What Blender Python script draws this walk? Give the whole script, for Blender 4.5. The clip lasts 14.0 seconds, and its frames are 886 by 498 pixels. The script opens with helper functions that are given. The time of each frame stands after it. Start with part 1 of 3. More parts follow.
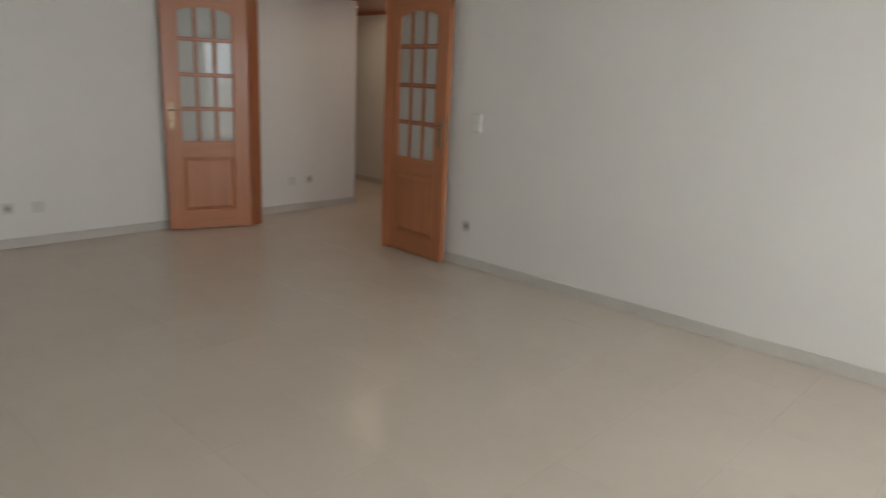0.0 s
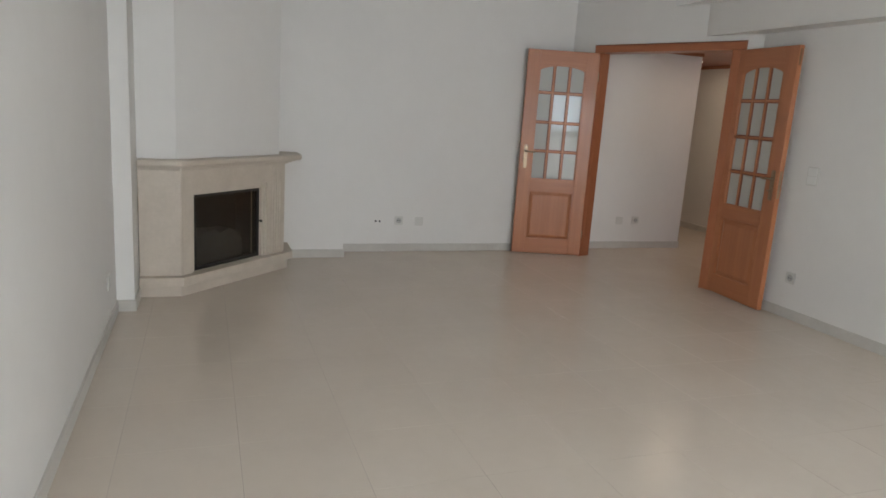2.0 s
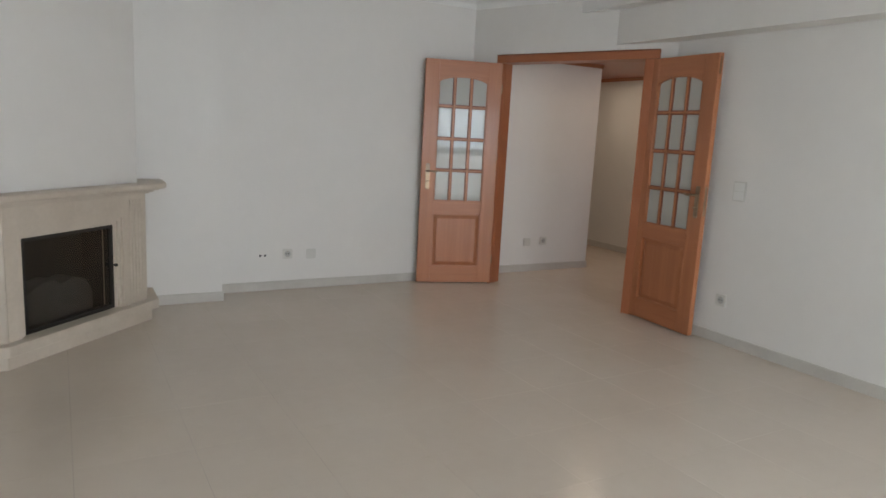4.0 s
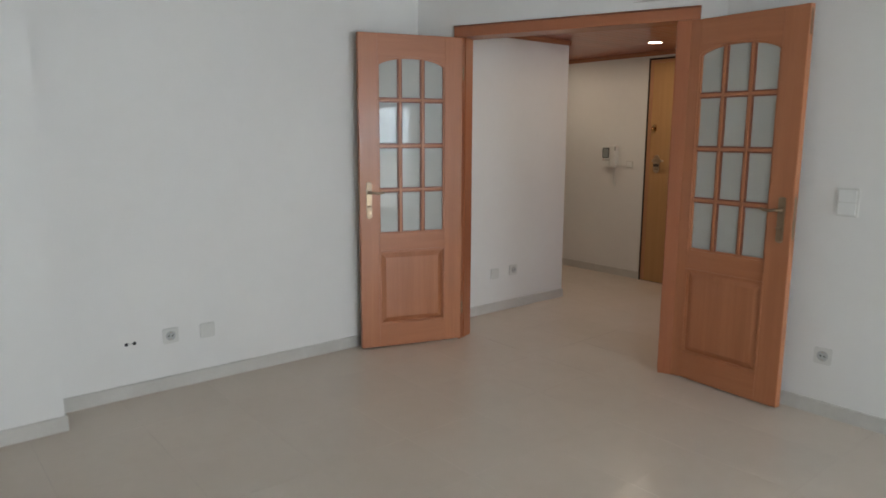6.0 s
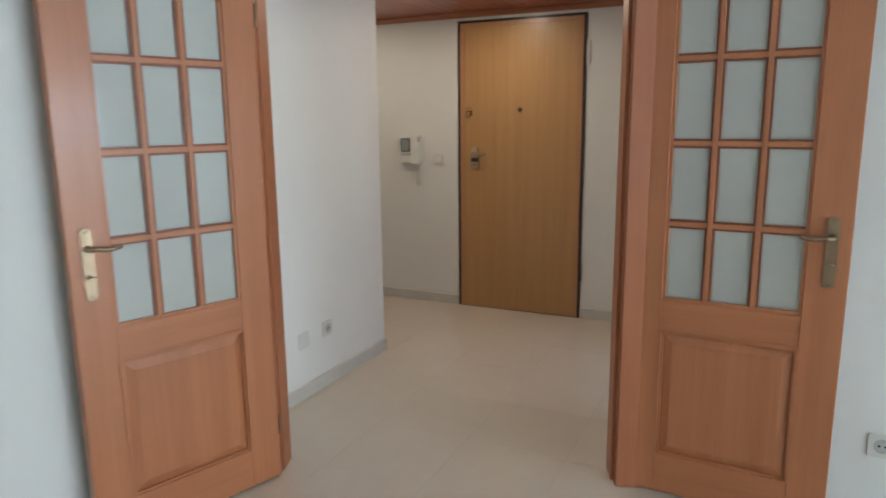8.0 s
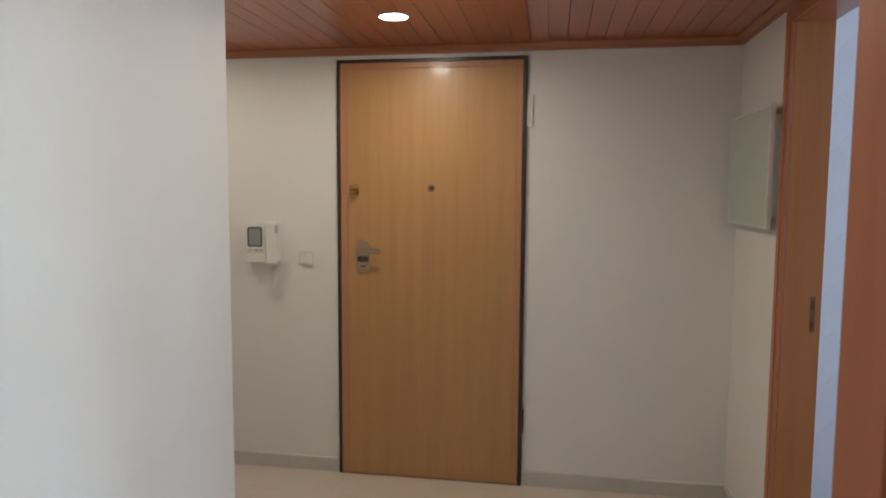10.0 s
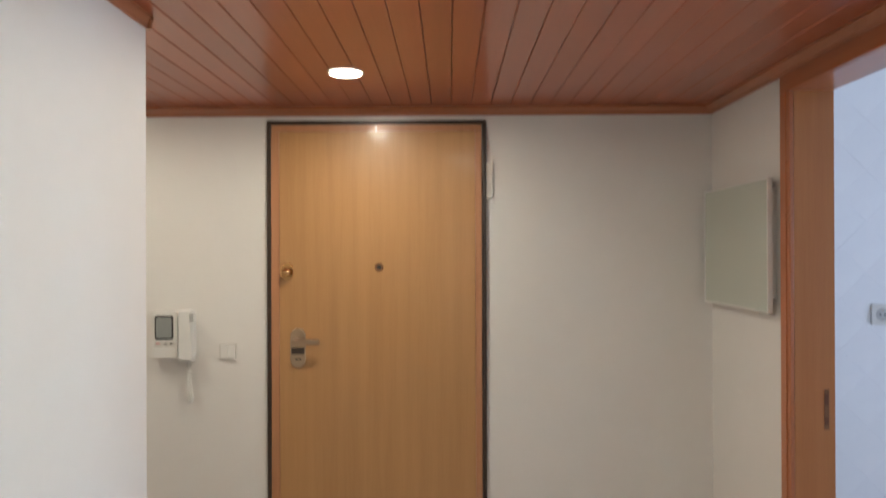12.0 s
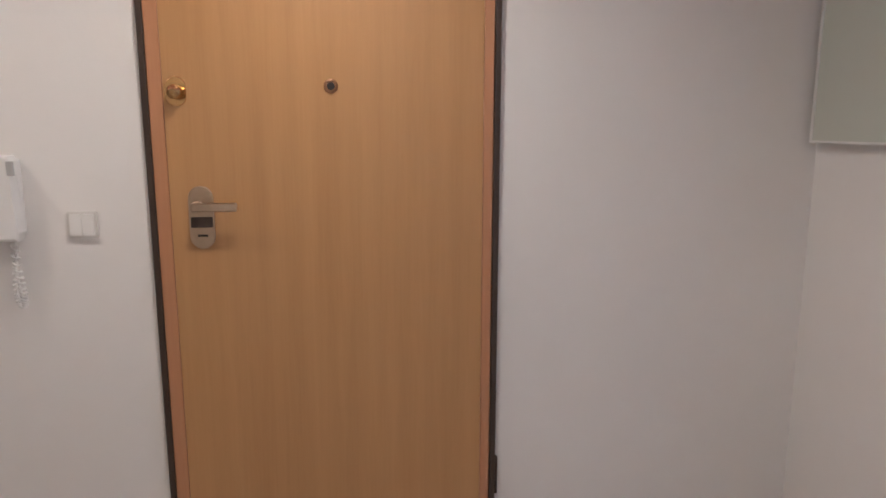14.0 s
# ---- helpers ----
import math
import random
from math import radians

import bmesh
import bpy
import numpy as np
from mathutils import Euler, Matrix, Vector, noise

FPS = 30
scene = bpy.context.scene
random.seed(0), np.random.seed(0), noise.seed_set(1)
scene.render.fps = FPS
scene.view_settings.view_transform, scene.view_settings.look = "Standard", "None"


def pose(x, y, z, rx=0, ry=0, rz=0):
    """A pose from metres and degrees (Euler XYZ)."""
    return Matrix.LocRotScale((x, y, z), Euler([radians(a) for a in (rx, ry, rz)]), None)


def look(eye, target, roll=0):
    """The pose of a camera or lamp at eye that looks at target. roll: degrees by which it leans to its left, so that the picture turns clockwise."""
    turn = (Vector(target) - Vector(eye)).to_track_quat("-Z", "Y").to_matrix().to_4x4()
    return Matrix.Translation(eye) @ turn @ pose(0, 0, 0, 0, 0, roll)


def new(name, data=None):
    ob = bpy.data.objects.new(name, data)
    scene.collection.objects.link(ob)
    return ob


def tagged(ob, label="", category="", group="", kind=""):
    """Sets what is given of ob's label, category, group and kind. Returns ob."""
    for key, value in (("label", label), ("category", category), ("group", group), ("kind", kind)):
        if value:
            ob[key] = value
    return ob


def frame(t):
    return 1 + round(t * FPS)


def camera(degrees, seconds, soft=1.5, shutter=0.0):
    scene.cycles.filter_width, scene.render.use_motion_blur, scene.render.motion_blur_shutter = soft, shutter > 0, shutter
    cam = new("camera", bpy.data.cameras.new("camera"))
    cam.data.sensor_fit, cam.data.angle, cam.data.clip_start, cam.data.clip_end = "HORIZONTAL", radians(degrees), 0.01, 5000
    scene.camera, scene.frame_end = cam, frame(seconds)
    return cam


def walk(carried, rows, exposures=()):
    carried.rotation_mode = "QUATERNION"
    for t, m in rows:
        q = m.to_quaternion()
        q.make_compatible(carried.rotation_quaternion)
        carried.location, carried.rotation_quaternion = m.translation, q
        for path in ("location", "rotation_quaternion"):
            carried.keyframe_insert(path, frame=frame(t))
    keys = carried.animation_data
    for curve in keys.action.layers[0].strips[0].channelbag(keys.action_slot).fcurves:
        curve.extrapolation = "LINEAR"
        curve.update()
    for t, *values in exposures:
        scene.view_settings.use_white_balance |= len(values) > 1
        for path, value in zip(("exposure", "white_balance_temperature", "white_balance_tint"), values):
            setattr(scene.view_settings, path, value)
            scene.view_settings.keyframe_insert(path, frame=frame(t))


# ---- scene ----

# ---------- camera and walk ----------
cam = camera(66.3, 14.0, soft=1.6, shutter=0.35)
PATH = [
    (0, (5.756, -3.79, 1.387), (4.428, -2.375, 0.9), 2.6),
    (0.5, (6.036, -3.906, 1.364), (4.422, -2.817, 0.906), 1.2),
    (1, (6.188, -4.041, 1.378), (4.462, -3.124, 0.954), 1.0),
    (1.5, (6.282, -4.168, 1.362), (4.489, -3.408, 0.905), 3.2),
    (2, (6.278, -4.193, 1.398), (4.434, -3.531, 0.992), 3.8),
    (2.5, (6.265, -4.188, 1.405), (4.447, -3.446, 1.024), 3.5),
    (3, (6.189, -4.148, 1.394), (4.408, -3.334, 0.985), 3.0),
    (3.2, (6.09, -4.124, 1.377), (4.331, -3.256, 0.985), 3.0),
    (5.3, (4.367, -3.838, 1.382), (2.759, -2.699, 1.038), 1.0),
    (5.5, (4.176, -3.756, 1.389), (2.643, -2.536, 0.986), 0.7),
    (6, (3.734, -3.566, 1.402), (2.217, -2.306, 1.068), 0.2),
    (6.5, (3.253, -3.399, 1.411), (1.836, -2.02, 1.11), -0.8),
    (7, (2.83, -3.172, 1.411), (1.647, -1.604, 1.033), -1.1),
    (7.5, (2.424, -2.872, 1.413), (1.305, -1.257, 1.036), -0.1),
    (8, (2.006, -2.575, 1.421), (1.166, -0.8, 1.043), -0.6),
    (8.2, (1.844, -2.424, 1.382), (1.106, -0.604, 1.004), -0.7),
    (10.3, (0.924, -1.065, 1.494), (0.723, 0.924, 1.414), -0.0),
    (10.5, (0.864, -0.991, 1.515), (0.759, 1.007, 1.509), -0.3),
    (11, (0.773, -0.881, 1.564), (0.741, 1.113, 1.714), 0.0),
    (11.5, (0.75, -0.859, 1.585), (0.683, 1.122, 1.857), 0.7),
    (12, (0.717, -0.81, 1.546), (0.697, 1.19, 1.551), -0.2),
    (12.5, (0.652, -0.665, 1.542), (0.655, 1.319, 1.286), -0.2),
    (13, (0.616, -0.39, 1.49), (0.566, 1.584, 1.169), -0.4),
    (13.5, (0.543, -0.066, 1.401), (0.714, 1.908, 1.126), 1.0),
    (14, (0.462, 0.226, 1.366), (0.726, 2.178, 1.016), 0.1),
]
EXPOSURES = [
    (0.0, -0.60, 7700, 19), (0.5, -0.42, 7550, 20), (2.0, -0.31, 7300, 19), (3.0, -0.30, 7300, 19), (5.5, -0.10, 6950, 16), (6.5, 0.01, 6800, 14), (7.0, 0.14, 6700, 12), (7.5, 0.17, 6550, 10),
    (8.2, 0.56, 6300, 8), (10.3, 0.70, 6250, 10), (11.0, 1.00, 6500, 8), (12.0, 1.06, 6250, 9), (12.5, 0.90, 6050, 10), (13.0, 0.82, 5850, 10), (13.5, 0.86, 5700, 14), (14.0, 1.05, 5850, 19),
]
walk(cam, [(t, look(eye, target, roll)) for t, eye, target, roll in PATH], EXPOSURES)

# ---------- world, sun, large lights ----------
world = bpy.data.worlds.new("sky")
scene.world = world
world.use_nodes = True
wn = world.node_tree.nodes
sky = wn.new("ShaderNodeTexSky")
sky.sky_type = "NISHITA"
sky.sun_disc = False
sky.sun_elevation, sky.sun_rotation = radians(48), radians(-95)
wn["Background"].inputs["Strength"].default_value = 0.05
world.node_tree.links.new(sky.outputs["Color"], wn["Background"].inputs["Color"])


def lamp(name, kind, m, energy, color, **more):
    data = bpy.data.lights.new(name, kind)
    data.energy, data.color = energy, color
    if kind == "AREA":
        data.shape, data.size, data.size_y = "RECTANGLE", more["size"], more["size_y"]
    if kind == "SPOT":
        data.spot_size, data.spot_blend, data.shadow_soft_size = radians(more["cone"]), more["blend"], more["soft"]
    if kind == "SUN":
        data.angle = radians(more["angle"])
    ob = new(name, data)
    ob.matrix_world = m
    return ob


lamp("sun", "SUN", look((-20, 4, 25), (0, 0, 0)), 2.5, (1.0, 0.95, 0.88), angle=0.5)
# daylight in the openings of the balcony window, the added window and the tiled room
WINDOWS = [(-2.17, -0.77), (-4.20, -2.80)]  # the balcony window, then an unseen one added to brighten the side walls
for y0, y1 in WINDOWS:
    ym = (y0 + y1) / 2
    lamp("window_sky_light", "AREA", look((7.80, ym, 1.47), (2.6, ym, -0.4)), 42, (0.66, 0.85, 1.0), size=1.26, size_y=0.80)
    lamp("window_balcony_light", "AREA", look((7.80, ym, 0.56), (2.6, ym, 0.4)), 20, (0.88, 0.96, 1.0), size=1.26, size_y=0.84)
lamp("tiled_room_daylight", "AREA", look((4.55, 0.9, 1.5), (2.0, 1.6, 1.2)), 17, (0.62, 0.74, 1.0), size=1.2, size_y=1.2)
SPOT_PLACES = [(0.360, 1.522), (0.804, 0.413), (-0.85, 1.52)]
for (sx, sy), watts in zip(SPOT_PLACES, (3.9, 2.7, 2.4)):
    lamp("downlight_lamp", "AREA", look((sx, sy, 2.155), (sx, sy, 0)), watts, (1.0, 0.89, 0.71), size=0.085, size_y=0.085)

# ---------- materials ----------


def mat(name, color, rough=0.5, metal=0.0):
    m = bpy.data.materials.new(name)
    m.use_nodes = True
    b = m.node_tree.nodes["Principled BSDF"]
    b.inputs["Base Color"].default_value = (*color, 1)
    b.inputs["Roughness"].default_value = rough
    b.inputs["Metallic"].default_value = metal
    return m


def node(m, kind, **ins):
    n = m.node_tree.nodes.new(kind)
    for k, v in ins.items():
        n.inputs[k.replace("_", " ")].default_value = v
    return n


def link(m, a, b):
    m.node_tree.links.new(a, b)


def noisy(m, scale, low, high, stretch=(1, 1, 1), detail=6.0, bump=0.0, bump_scale=None, rough=None, coords="Object", spread=0.0, dist=0.002, island=0.0):
    """Mottles the base colour between two tones at two scales, and adds fine relief."""
    b = m.node_tree.nodes["Principled BSDF"]
    tc = node(m, "ShaderNodeTexCoord")
    mp = node(m, "ShaderNodeMapping")
    mp.inputs["Scale"].default_value = stretch
    if coords == "Position":
        link(m, node(m, "ShaderNodeNewGeometry").outputs["Position"], mp.inputs["Vector"])
    else:
        link(m, tc.outputs[coords], mp.inputs["Vector"])
    big = node(m, "ShaderNodeTexNoise", Scale=scale, Detail=detail, Roughness=0.6)
    fine = node(m, "ShaderNodeTexNoise", Scale=scale * 9, Detail=3.0, Roughness=0.6)
    link(m, mp.outputs["Vector"], big.inputs["Vector"])
    link(m, mp.outputs["Vector"], fine.inputs["Vector"])
    mix = node(m, "ShaderNodeMath")
    mix.operation = "MULTIPLY_ADD"
    mix.inputs[1].default_value = 0.35
    link(m, fine.outputs["Fac"], mix.inputs[0])
    link(m, big.outputs["Fac"], mix.inputs[2])
    ramp = node(m, "ShaderNodeMapRange")
    ramp.inputs["From Min"].default_value, ramp.inputs["From Max"].default_value = 0.42, 0.95
    link(m, mix.outputs[0], ramp.inputs["Value"])
    col = node(m, "ShaderNodeMix")
    col.data_type = "RGBA"
    col.inputs[6].default_value, col.inputs[7].default_value = (*low, 1), (*high, 1)
    link(m, ramp.outputs[0], col.inputs[0])
    out = col.outputs[2]
    if spread:
        info = node(m, "ShaderNodeObjectInfo")
        hsv = node(m, "ShaderNodeHueSaturation")
        rng = node(m, "ShaderNodeMapRange")
        rng.inputs["To Min"].default_value, rng.inputs["To Max"].default_value = 1 - spread, 1 + spread
        link(m, info.outputs["Random"], rng.inputs["Value"])
        link(m, rng.outputs[0], hsv.inputs["Value"])
        link(m, out, hsv.inputs["Color"])
        out = hsv.outputs["Color"]
    if island:
        geo = node(m, "ShaderNodeNewGeometry")
        hsv = node(m, "ShaderNodeHueSaturation")
        rng = node(m, "ShaderNodeMapRange")
        rng.inputs["To Min"].default_value, rng.inputs["To Max"].default_value = 1 - island, 1 + island
        link(m, geo.outputs["Random Per Island"], rng.inputs["Value"])
        link(m, rng.outputs[0], hsv.inputs["Value"])
        link(m, out, hsv.inputs["Color"])
        out = hsv.outputs["Color"]
    link(m, out, b.inputs["Base Color"])
    if rough:
        rr = node(m, "ShaderNodeMapRange")
        rr.inputs["To Min"].default_value, rr.inputs["To Max"].default_value = rough
        link(m, mix.outputs[0], rr.inputs["Value"])
        link(m, rr.outputs[0], b.inputs["Roughness"])
    if bump:
        bn = node(m, "ShaderNodeTexNoise", Scale=bump_scale or scale * 9, Detail=4.0)
        link(m, mp.outputs["Vector"], bn.inputs["Vector"])
        bp = node(m, "ShaderNodeBump", Strength=bump, Distance=dist)
        link(m, bn.outputs["Fac"], bp.inputs["Height"])
        link(m, bp.outputs["Normal"], b.inputs["Normal"])
    return m


PAINT = noisy(mat("white wall paint", (0.8, 0.79, 0.76), 0.6), 1.3, (0.705, 0.686, 0.655), (0.745, 0.726, 0.693), bump=0.25, bump_scale=55, dist=0.001)
CEIL = noisy(mat("white ceiling paint", (0.8, 0.8, 0.78), 0.7), 1.0, (0.78, 0.78, 0.76), (0.82, 0.82, 0.8), bump=0.15, bump_scale=70, dist=0.001)
TILE = noisy(mat("polished cream floor tile", (0.6, 0.53, 0.45), 0.2), 1.4, (0.585, 0.502, 0.42), (0.635, 0.552, 0.468), rough=(0.18, 0.235), spread=0.012, coords="Position")
TILE.node_tree.nodes["Principled BSDF"].inputs["Specular IOR Level"].default_value = 0.34
GROUT = noisy(mat("tile grout", (0.5, 0.44, 0.37), 0.6), 1.1, (0.13, 0.097, 0.07), (0.57, 0.50, 0.42), detail=3, coords="Position")
WHITEGROUT = noisy(mat("white grout", (0.66, 0.67, 0.68), 0.6), 1.5, (0.73, 0.74, 0.76), (0.78, 0.79, 0.80))
SKIRT = noisy(mat("grey cream skirting stone", (0.6, 0.58, 0.54), 0.3), 5.0, (0.50, 0.472, 0.43), (0.58, 0.55, 0.505), rough=(0.25, 0.4))
STONE = noisy(mat("beige limestone", (0.6, 0.54, 0.46), 0.4), 4.0, (0.50, 0.43, 0.355), (0.62, 0.54, 0.455), bump=0.15, bump_scale=80, rough=(0.3, 0.5))


def wood(name, dark, light, rough, along="z", coat=0.0, spread=0.0, size=1.0, wear=0.03, island=0.0):
    m = mat(name, light, rough[0])
    s = {"z": (14, 14, 0.55), "x": (0.55, 14, 14), "y": (14, 0.55, 14)}[along]
    noisy(m, 1.6 * size, dark, light, stretch=s, detail=5, bump=wear, bump_scale=9, rough=rough, spread=spread, island=island)
    m.node_tree.nodes["Principled BSDF"].inputs["Coat Weight"].default_value = coat
    m.node_tree.nodes["Principled BSDF"].inputs["Coat Roughness"].default_value = 0.15
    return m


BEECH = wood("stained beech", (0.388, 0.134, 0.055), (0.482, 0.183, 0.078), (0.3, 0.45), "z", coat=0.15)
BEECH_X = wood("stained beech across", (0.388, 0.134, 0.055), (0.482, 0.183, 0.078), (0.3, 0.45), "x", coat=0.15)
FRAME = wood("reddish door lining", (0.335, 0.106, 0.045), (0.415, 0.144, 0.062), (0.3, 0.45), "z", coat=0.15)
FRAME_X = wood("reddish door lining across", (0.335, 0.106, 0.045), (0.415, 0.144, 0.062), (0.3, 0.45), "x", coat=0.15)
OAK = wood("oak veneer", (0.392, 0.203, 0.076), (0.462, 0.252, 0.101), (0.32, 0.45), "z", coat=0.2)
OAK_EDGE = wood("pinkish oak edging", (0.40, 0.184, 0.087), (0.475, 0.230, 0.113), (0.3, 0.42), "z", coat=0.15)
JAMB = wood("orange doorway lining", (0.40, 0.150, 0.042), (0.48, 0.200, 0.060), (0.35, 0.5), "z", coat=0.1)
PLANK = wood("varnished ceiling pine", (0.36, 0.096, 0.044), (0.46, 0.134, 0.063), (0.24, 0.32), "y", coat=0.25, size=0.55, wear=0.012, island=0.10)
PLANK_X = wood("varnished trim pine", (0.33, 0.115, 0.05), (0.42, 0.155, 0.07), (0.25, 0.35), "x", coat=0.3)
PLANK_Y = wood("varnished trim pine along", (0.33, 0.115, 0.05), (0.42, 0.155, 0.07), (0.25, 0.35), "y", coat=0.3)
BRASS = noisy(mat("aged brass", (0.6, 0.42, 0.2), 0.28, 1.0), 12, (0.29, 0.205, 0.135), (0.37, 0.27, 0.185), rough=(0.34, 0.46))
GOLD = noisy(mat("polished brass", (0.75, 0.5, 0.24), 0.14, 1.0), 15, (0.50, 0.30, 0.13), (0.60, 0.38, 0.17), rough=(0.14, 0.24))
STEEL = noisy(mat("satin nickel", (0.62, 0.55, 0.46), 0.3, 1.0), 15, (0.42, 0.32, 0.225), (0.52, 0.41, 0.30), rough=(0.22, 0.36))
BLACK = noisy(mat("black metal", (0.02, 0.019, 0.017), 0.45), 10, (0.010, 0.009, 0.008), (0.02, 0.018, 0.016))
BROWN_METAL = noisy(mat("dark brown metal frame", (0.03, 0.022, 0.016), 0.35), 8, (0.032, 0.019, 0.012), (0.048, 0.029, 0.019))
HOLE = mat("dark hollow", (0.02, 0.02, 0.02), 0.8)
PLASTIC = noisy(mat("white plastic", (0.75, 0.74, 0.7), 0.3), 6, (0.70, 0.695, 0.665), (0.75, 0.745, 0.715), rough=(0.25, 0.35))
IVORY = noisy(mat("greyed ivory plastic", (0.56, 0.54, 0.5), 0.35), 6, (0.585, 0.57, 0.53), (0.64, 0.625, 0.585), rough=(0.3, 0.4))
GREYPLASTIC = noisy(mat("grey plastic", (0.35, 0.35, 0.34), 0.35), 6, (0.38, 0.375, 0.36), (0.44, 0.435, 0.42))
SCREEN = noisy(mat("grey screen", (0.28, 0.3, 0.29), 0.2), 5, (0.26, 0.28, 0.27), (0.31, 0.33, 0.32))
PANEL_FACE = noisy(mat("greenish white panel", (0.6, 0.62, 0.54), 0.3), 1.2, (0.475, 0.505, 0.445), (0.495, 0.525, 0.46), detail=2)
WALLTILE = noisy(mat("glazed white wall tile", (0.76, 0.77, 0.78), 0.12), 3, (0.75, 0.76, 0.78), (0.79, 0.80, 0.81), rough=(0.08, 0.16), spread=0.006)
BLUE = noisy(mat("dark blue frieze tile", (0.02, 0.03, 0.12), 0.15), 6, (0.015, 0.02, 0.09), (0.03, 0.045, 0.16))
WHITEFRAME = noisy(mat("white lacquered aluminium", (0.78, 0.78, 0.78), 0.3), 4, (0.76, 0.76, 0.76), (0.8, 0.8, 0.8))
GROUND = noisy(mat("paved ground", (0.25, 0.24, 0.22), 0.9), 0.3, (0.2, 0.19, 0.18), (0.3, 0.29, 0.27))
# beech darkened so that its colour carries the shade of grooves and gaps
SHADE_BEAD = wood("beech bead darkened for groove shade", (0.20, 0.058, 0.024), (0.25, 0.076, 0.032), (0.3, 0.45), "z", coat=0.15)
WORN_BRASS = noisy(mat("dull brown brass", (0.2, 0.11, 0.05), 0.5, 0.6), 12, (0.20, 0.10, 0.05), (0.27, 0.14, 0.07))
DARK_WOOD = mat("dark mortise wood", (0.15, 0.06, 0.028), 0.7)
RED = noisy(mat("faded red indicator", (0.6, 0.2, 0.18), 0.4), 40, (0.55, 0.16, 0.14), (0.70, 0.42, 0.38))


def glass(name, tint=(1, 1, 1), rough=0.0):
    m = mat(name, tint, rough)
    b = m.node_tree.nodes["Principled BSDF"]
    b.inputs["Transmission Weight"].default_value = 1.0
    b.inputs["IOR"].default_value = 1.5
    return m


PANE = glass("milky bevelled glass", (0.65, 0.645, 0.60), 0.02)
PANE.node_tree.nodes["Principled BSDF"].inputs["IOR"].default_value = 1.42
PANE.node_tree.nodes["Principled BSDF"].inputs["Transmission Weight"].default_value = 0.35
FIREGLASS = glass("smoked stove glass", (0.62, 0.61, 0.58), 0.03)
ASH = noisy(mat("grey wood ash", (0.2, 0.2, 0.19), 0.9), 18, (0.11, 0.107, 0.10), (0.19, 0.187, 0.178), bump=0.6, bump_scale=60, dist=0.004)
SOOT = noisy(mat("sooty firebrick", (0.04, 0.037, 0.033), 0.85), 5, (0.022, 0.02, 0.018), (0.055, 0.05, 0.045), bump=0.4, bump_scale=30, dist=0.003)
WINGLASS = glass("window glass", (0.98, 1, 1))


def glow(name, color, strength):
    m = mat(name, color)
    b = m.node_tree.nodes["Principled BSDF"]
    b.inputs["Emission Color"].default_value = (*color, 1)
    b.inputs["Emission Strength"].default_value = strength
    return m


LAMPGLOW = glow("glowing lamp disc", (1.0, 0.9, 0.72), 14)

# ---------- mesh helpers ----------


def box(bm, x0, y0, z0, x1, y1, z1, bevel=0.0):
    vs = [bm.verts.new((x, y, z)) for z in (z0, z1) for x, y in ((x0, y0), (x1, y0), (x1, y1), (x0, y1))]
    fs = [(3, 2, 1, 0), (4, 5, 6, 7), (0, 1, 5, 4), (1, 2, 6, 5), (2, 3, 7, 6), (3, 0, 4, 7)]
    made = [bm.faces.new([vs[i] for i in f]) for f in fs]
    if bevel:
        edges = {e for f in made for e in f.edges}
        bmesh.ops.bevel(bm, geom=list(edges), offset=bevel, segments=2, affect="EDGES", profile=0.5)
    return bm


def prism(bm, pts, z0, z1, bevel=0.0):
    """An upright prism over a plan polygon."""
    area = sum(a[0] * b[1] - b[0] * a[1] for a, b in zip(pts, pts[1:] + pts[:1]))
    if area < 0:
        pts = pts[::-1]
    lo = [bm.verts.new((x, y, z0)) for x, y in pts]
    hi = [bm.verts.new((x, y, z1)) for x, y in pts]
    n = len(pts)
    made = [bm.faces.new(lo[::-1]), bm.faces.new(hi)]
    made += [bm.faces.new((lo[i], lo[(i + 1) % n], hi[(i + 1) % n], hi[i])) for i in range(n)]
    if bevel:
        edges = {e for f in made for e in f.edges}
        bmesh.ops.bevel(bm, geom=list(edges), offset=bevel, segments=2, affect="EDGES", profile=0.5)
    return bm


def slab(bm, pts, y0, y1, bevel=0.0):
    """A plate standing in the x-z plane over an outline of (x, z), from y0 to y1."""
    area = sum(a[0] * b[1] - b[0] * a[1] for a, b in zip(pts, pts[1:] + pts[:1]))
    if area < 0:
        pts = pts[::-1]
    fr = [bm.verts.new((x, y0, z)) for x, z in pts]
    bk = [bm.verts.new((x, y1, z)) for x, z in pts]
    n = len(pts)
    made = [bm.faces.new(fr), bm.faces.new(bk[::-1])]
    made += [bm.faces.new((fr[(i + 1) % n], fr[i], bk[i], bk[(i + 1) % n])) for i in range(n)]
    if bevel:
        edges = list(made[0].edges)
        bmesh.ops.bevel(bm, geom=edges, offset=bevel, segments=2, affect="EDGES", profile=0.5)
    return bm


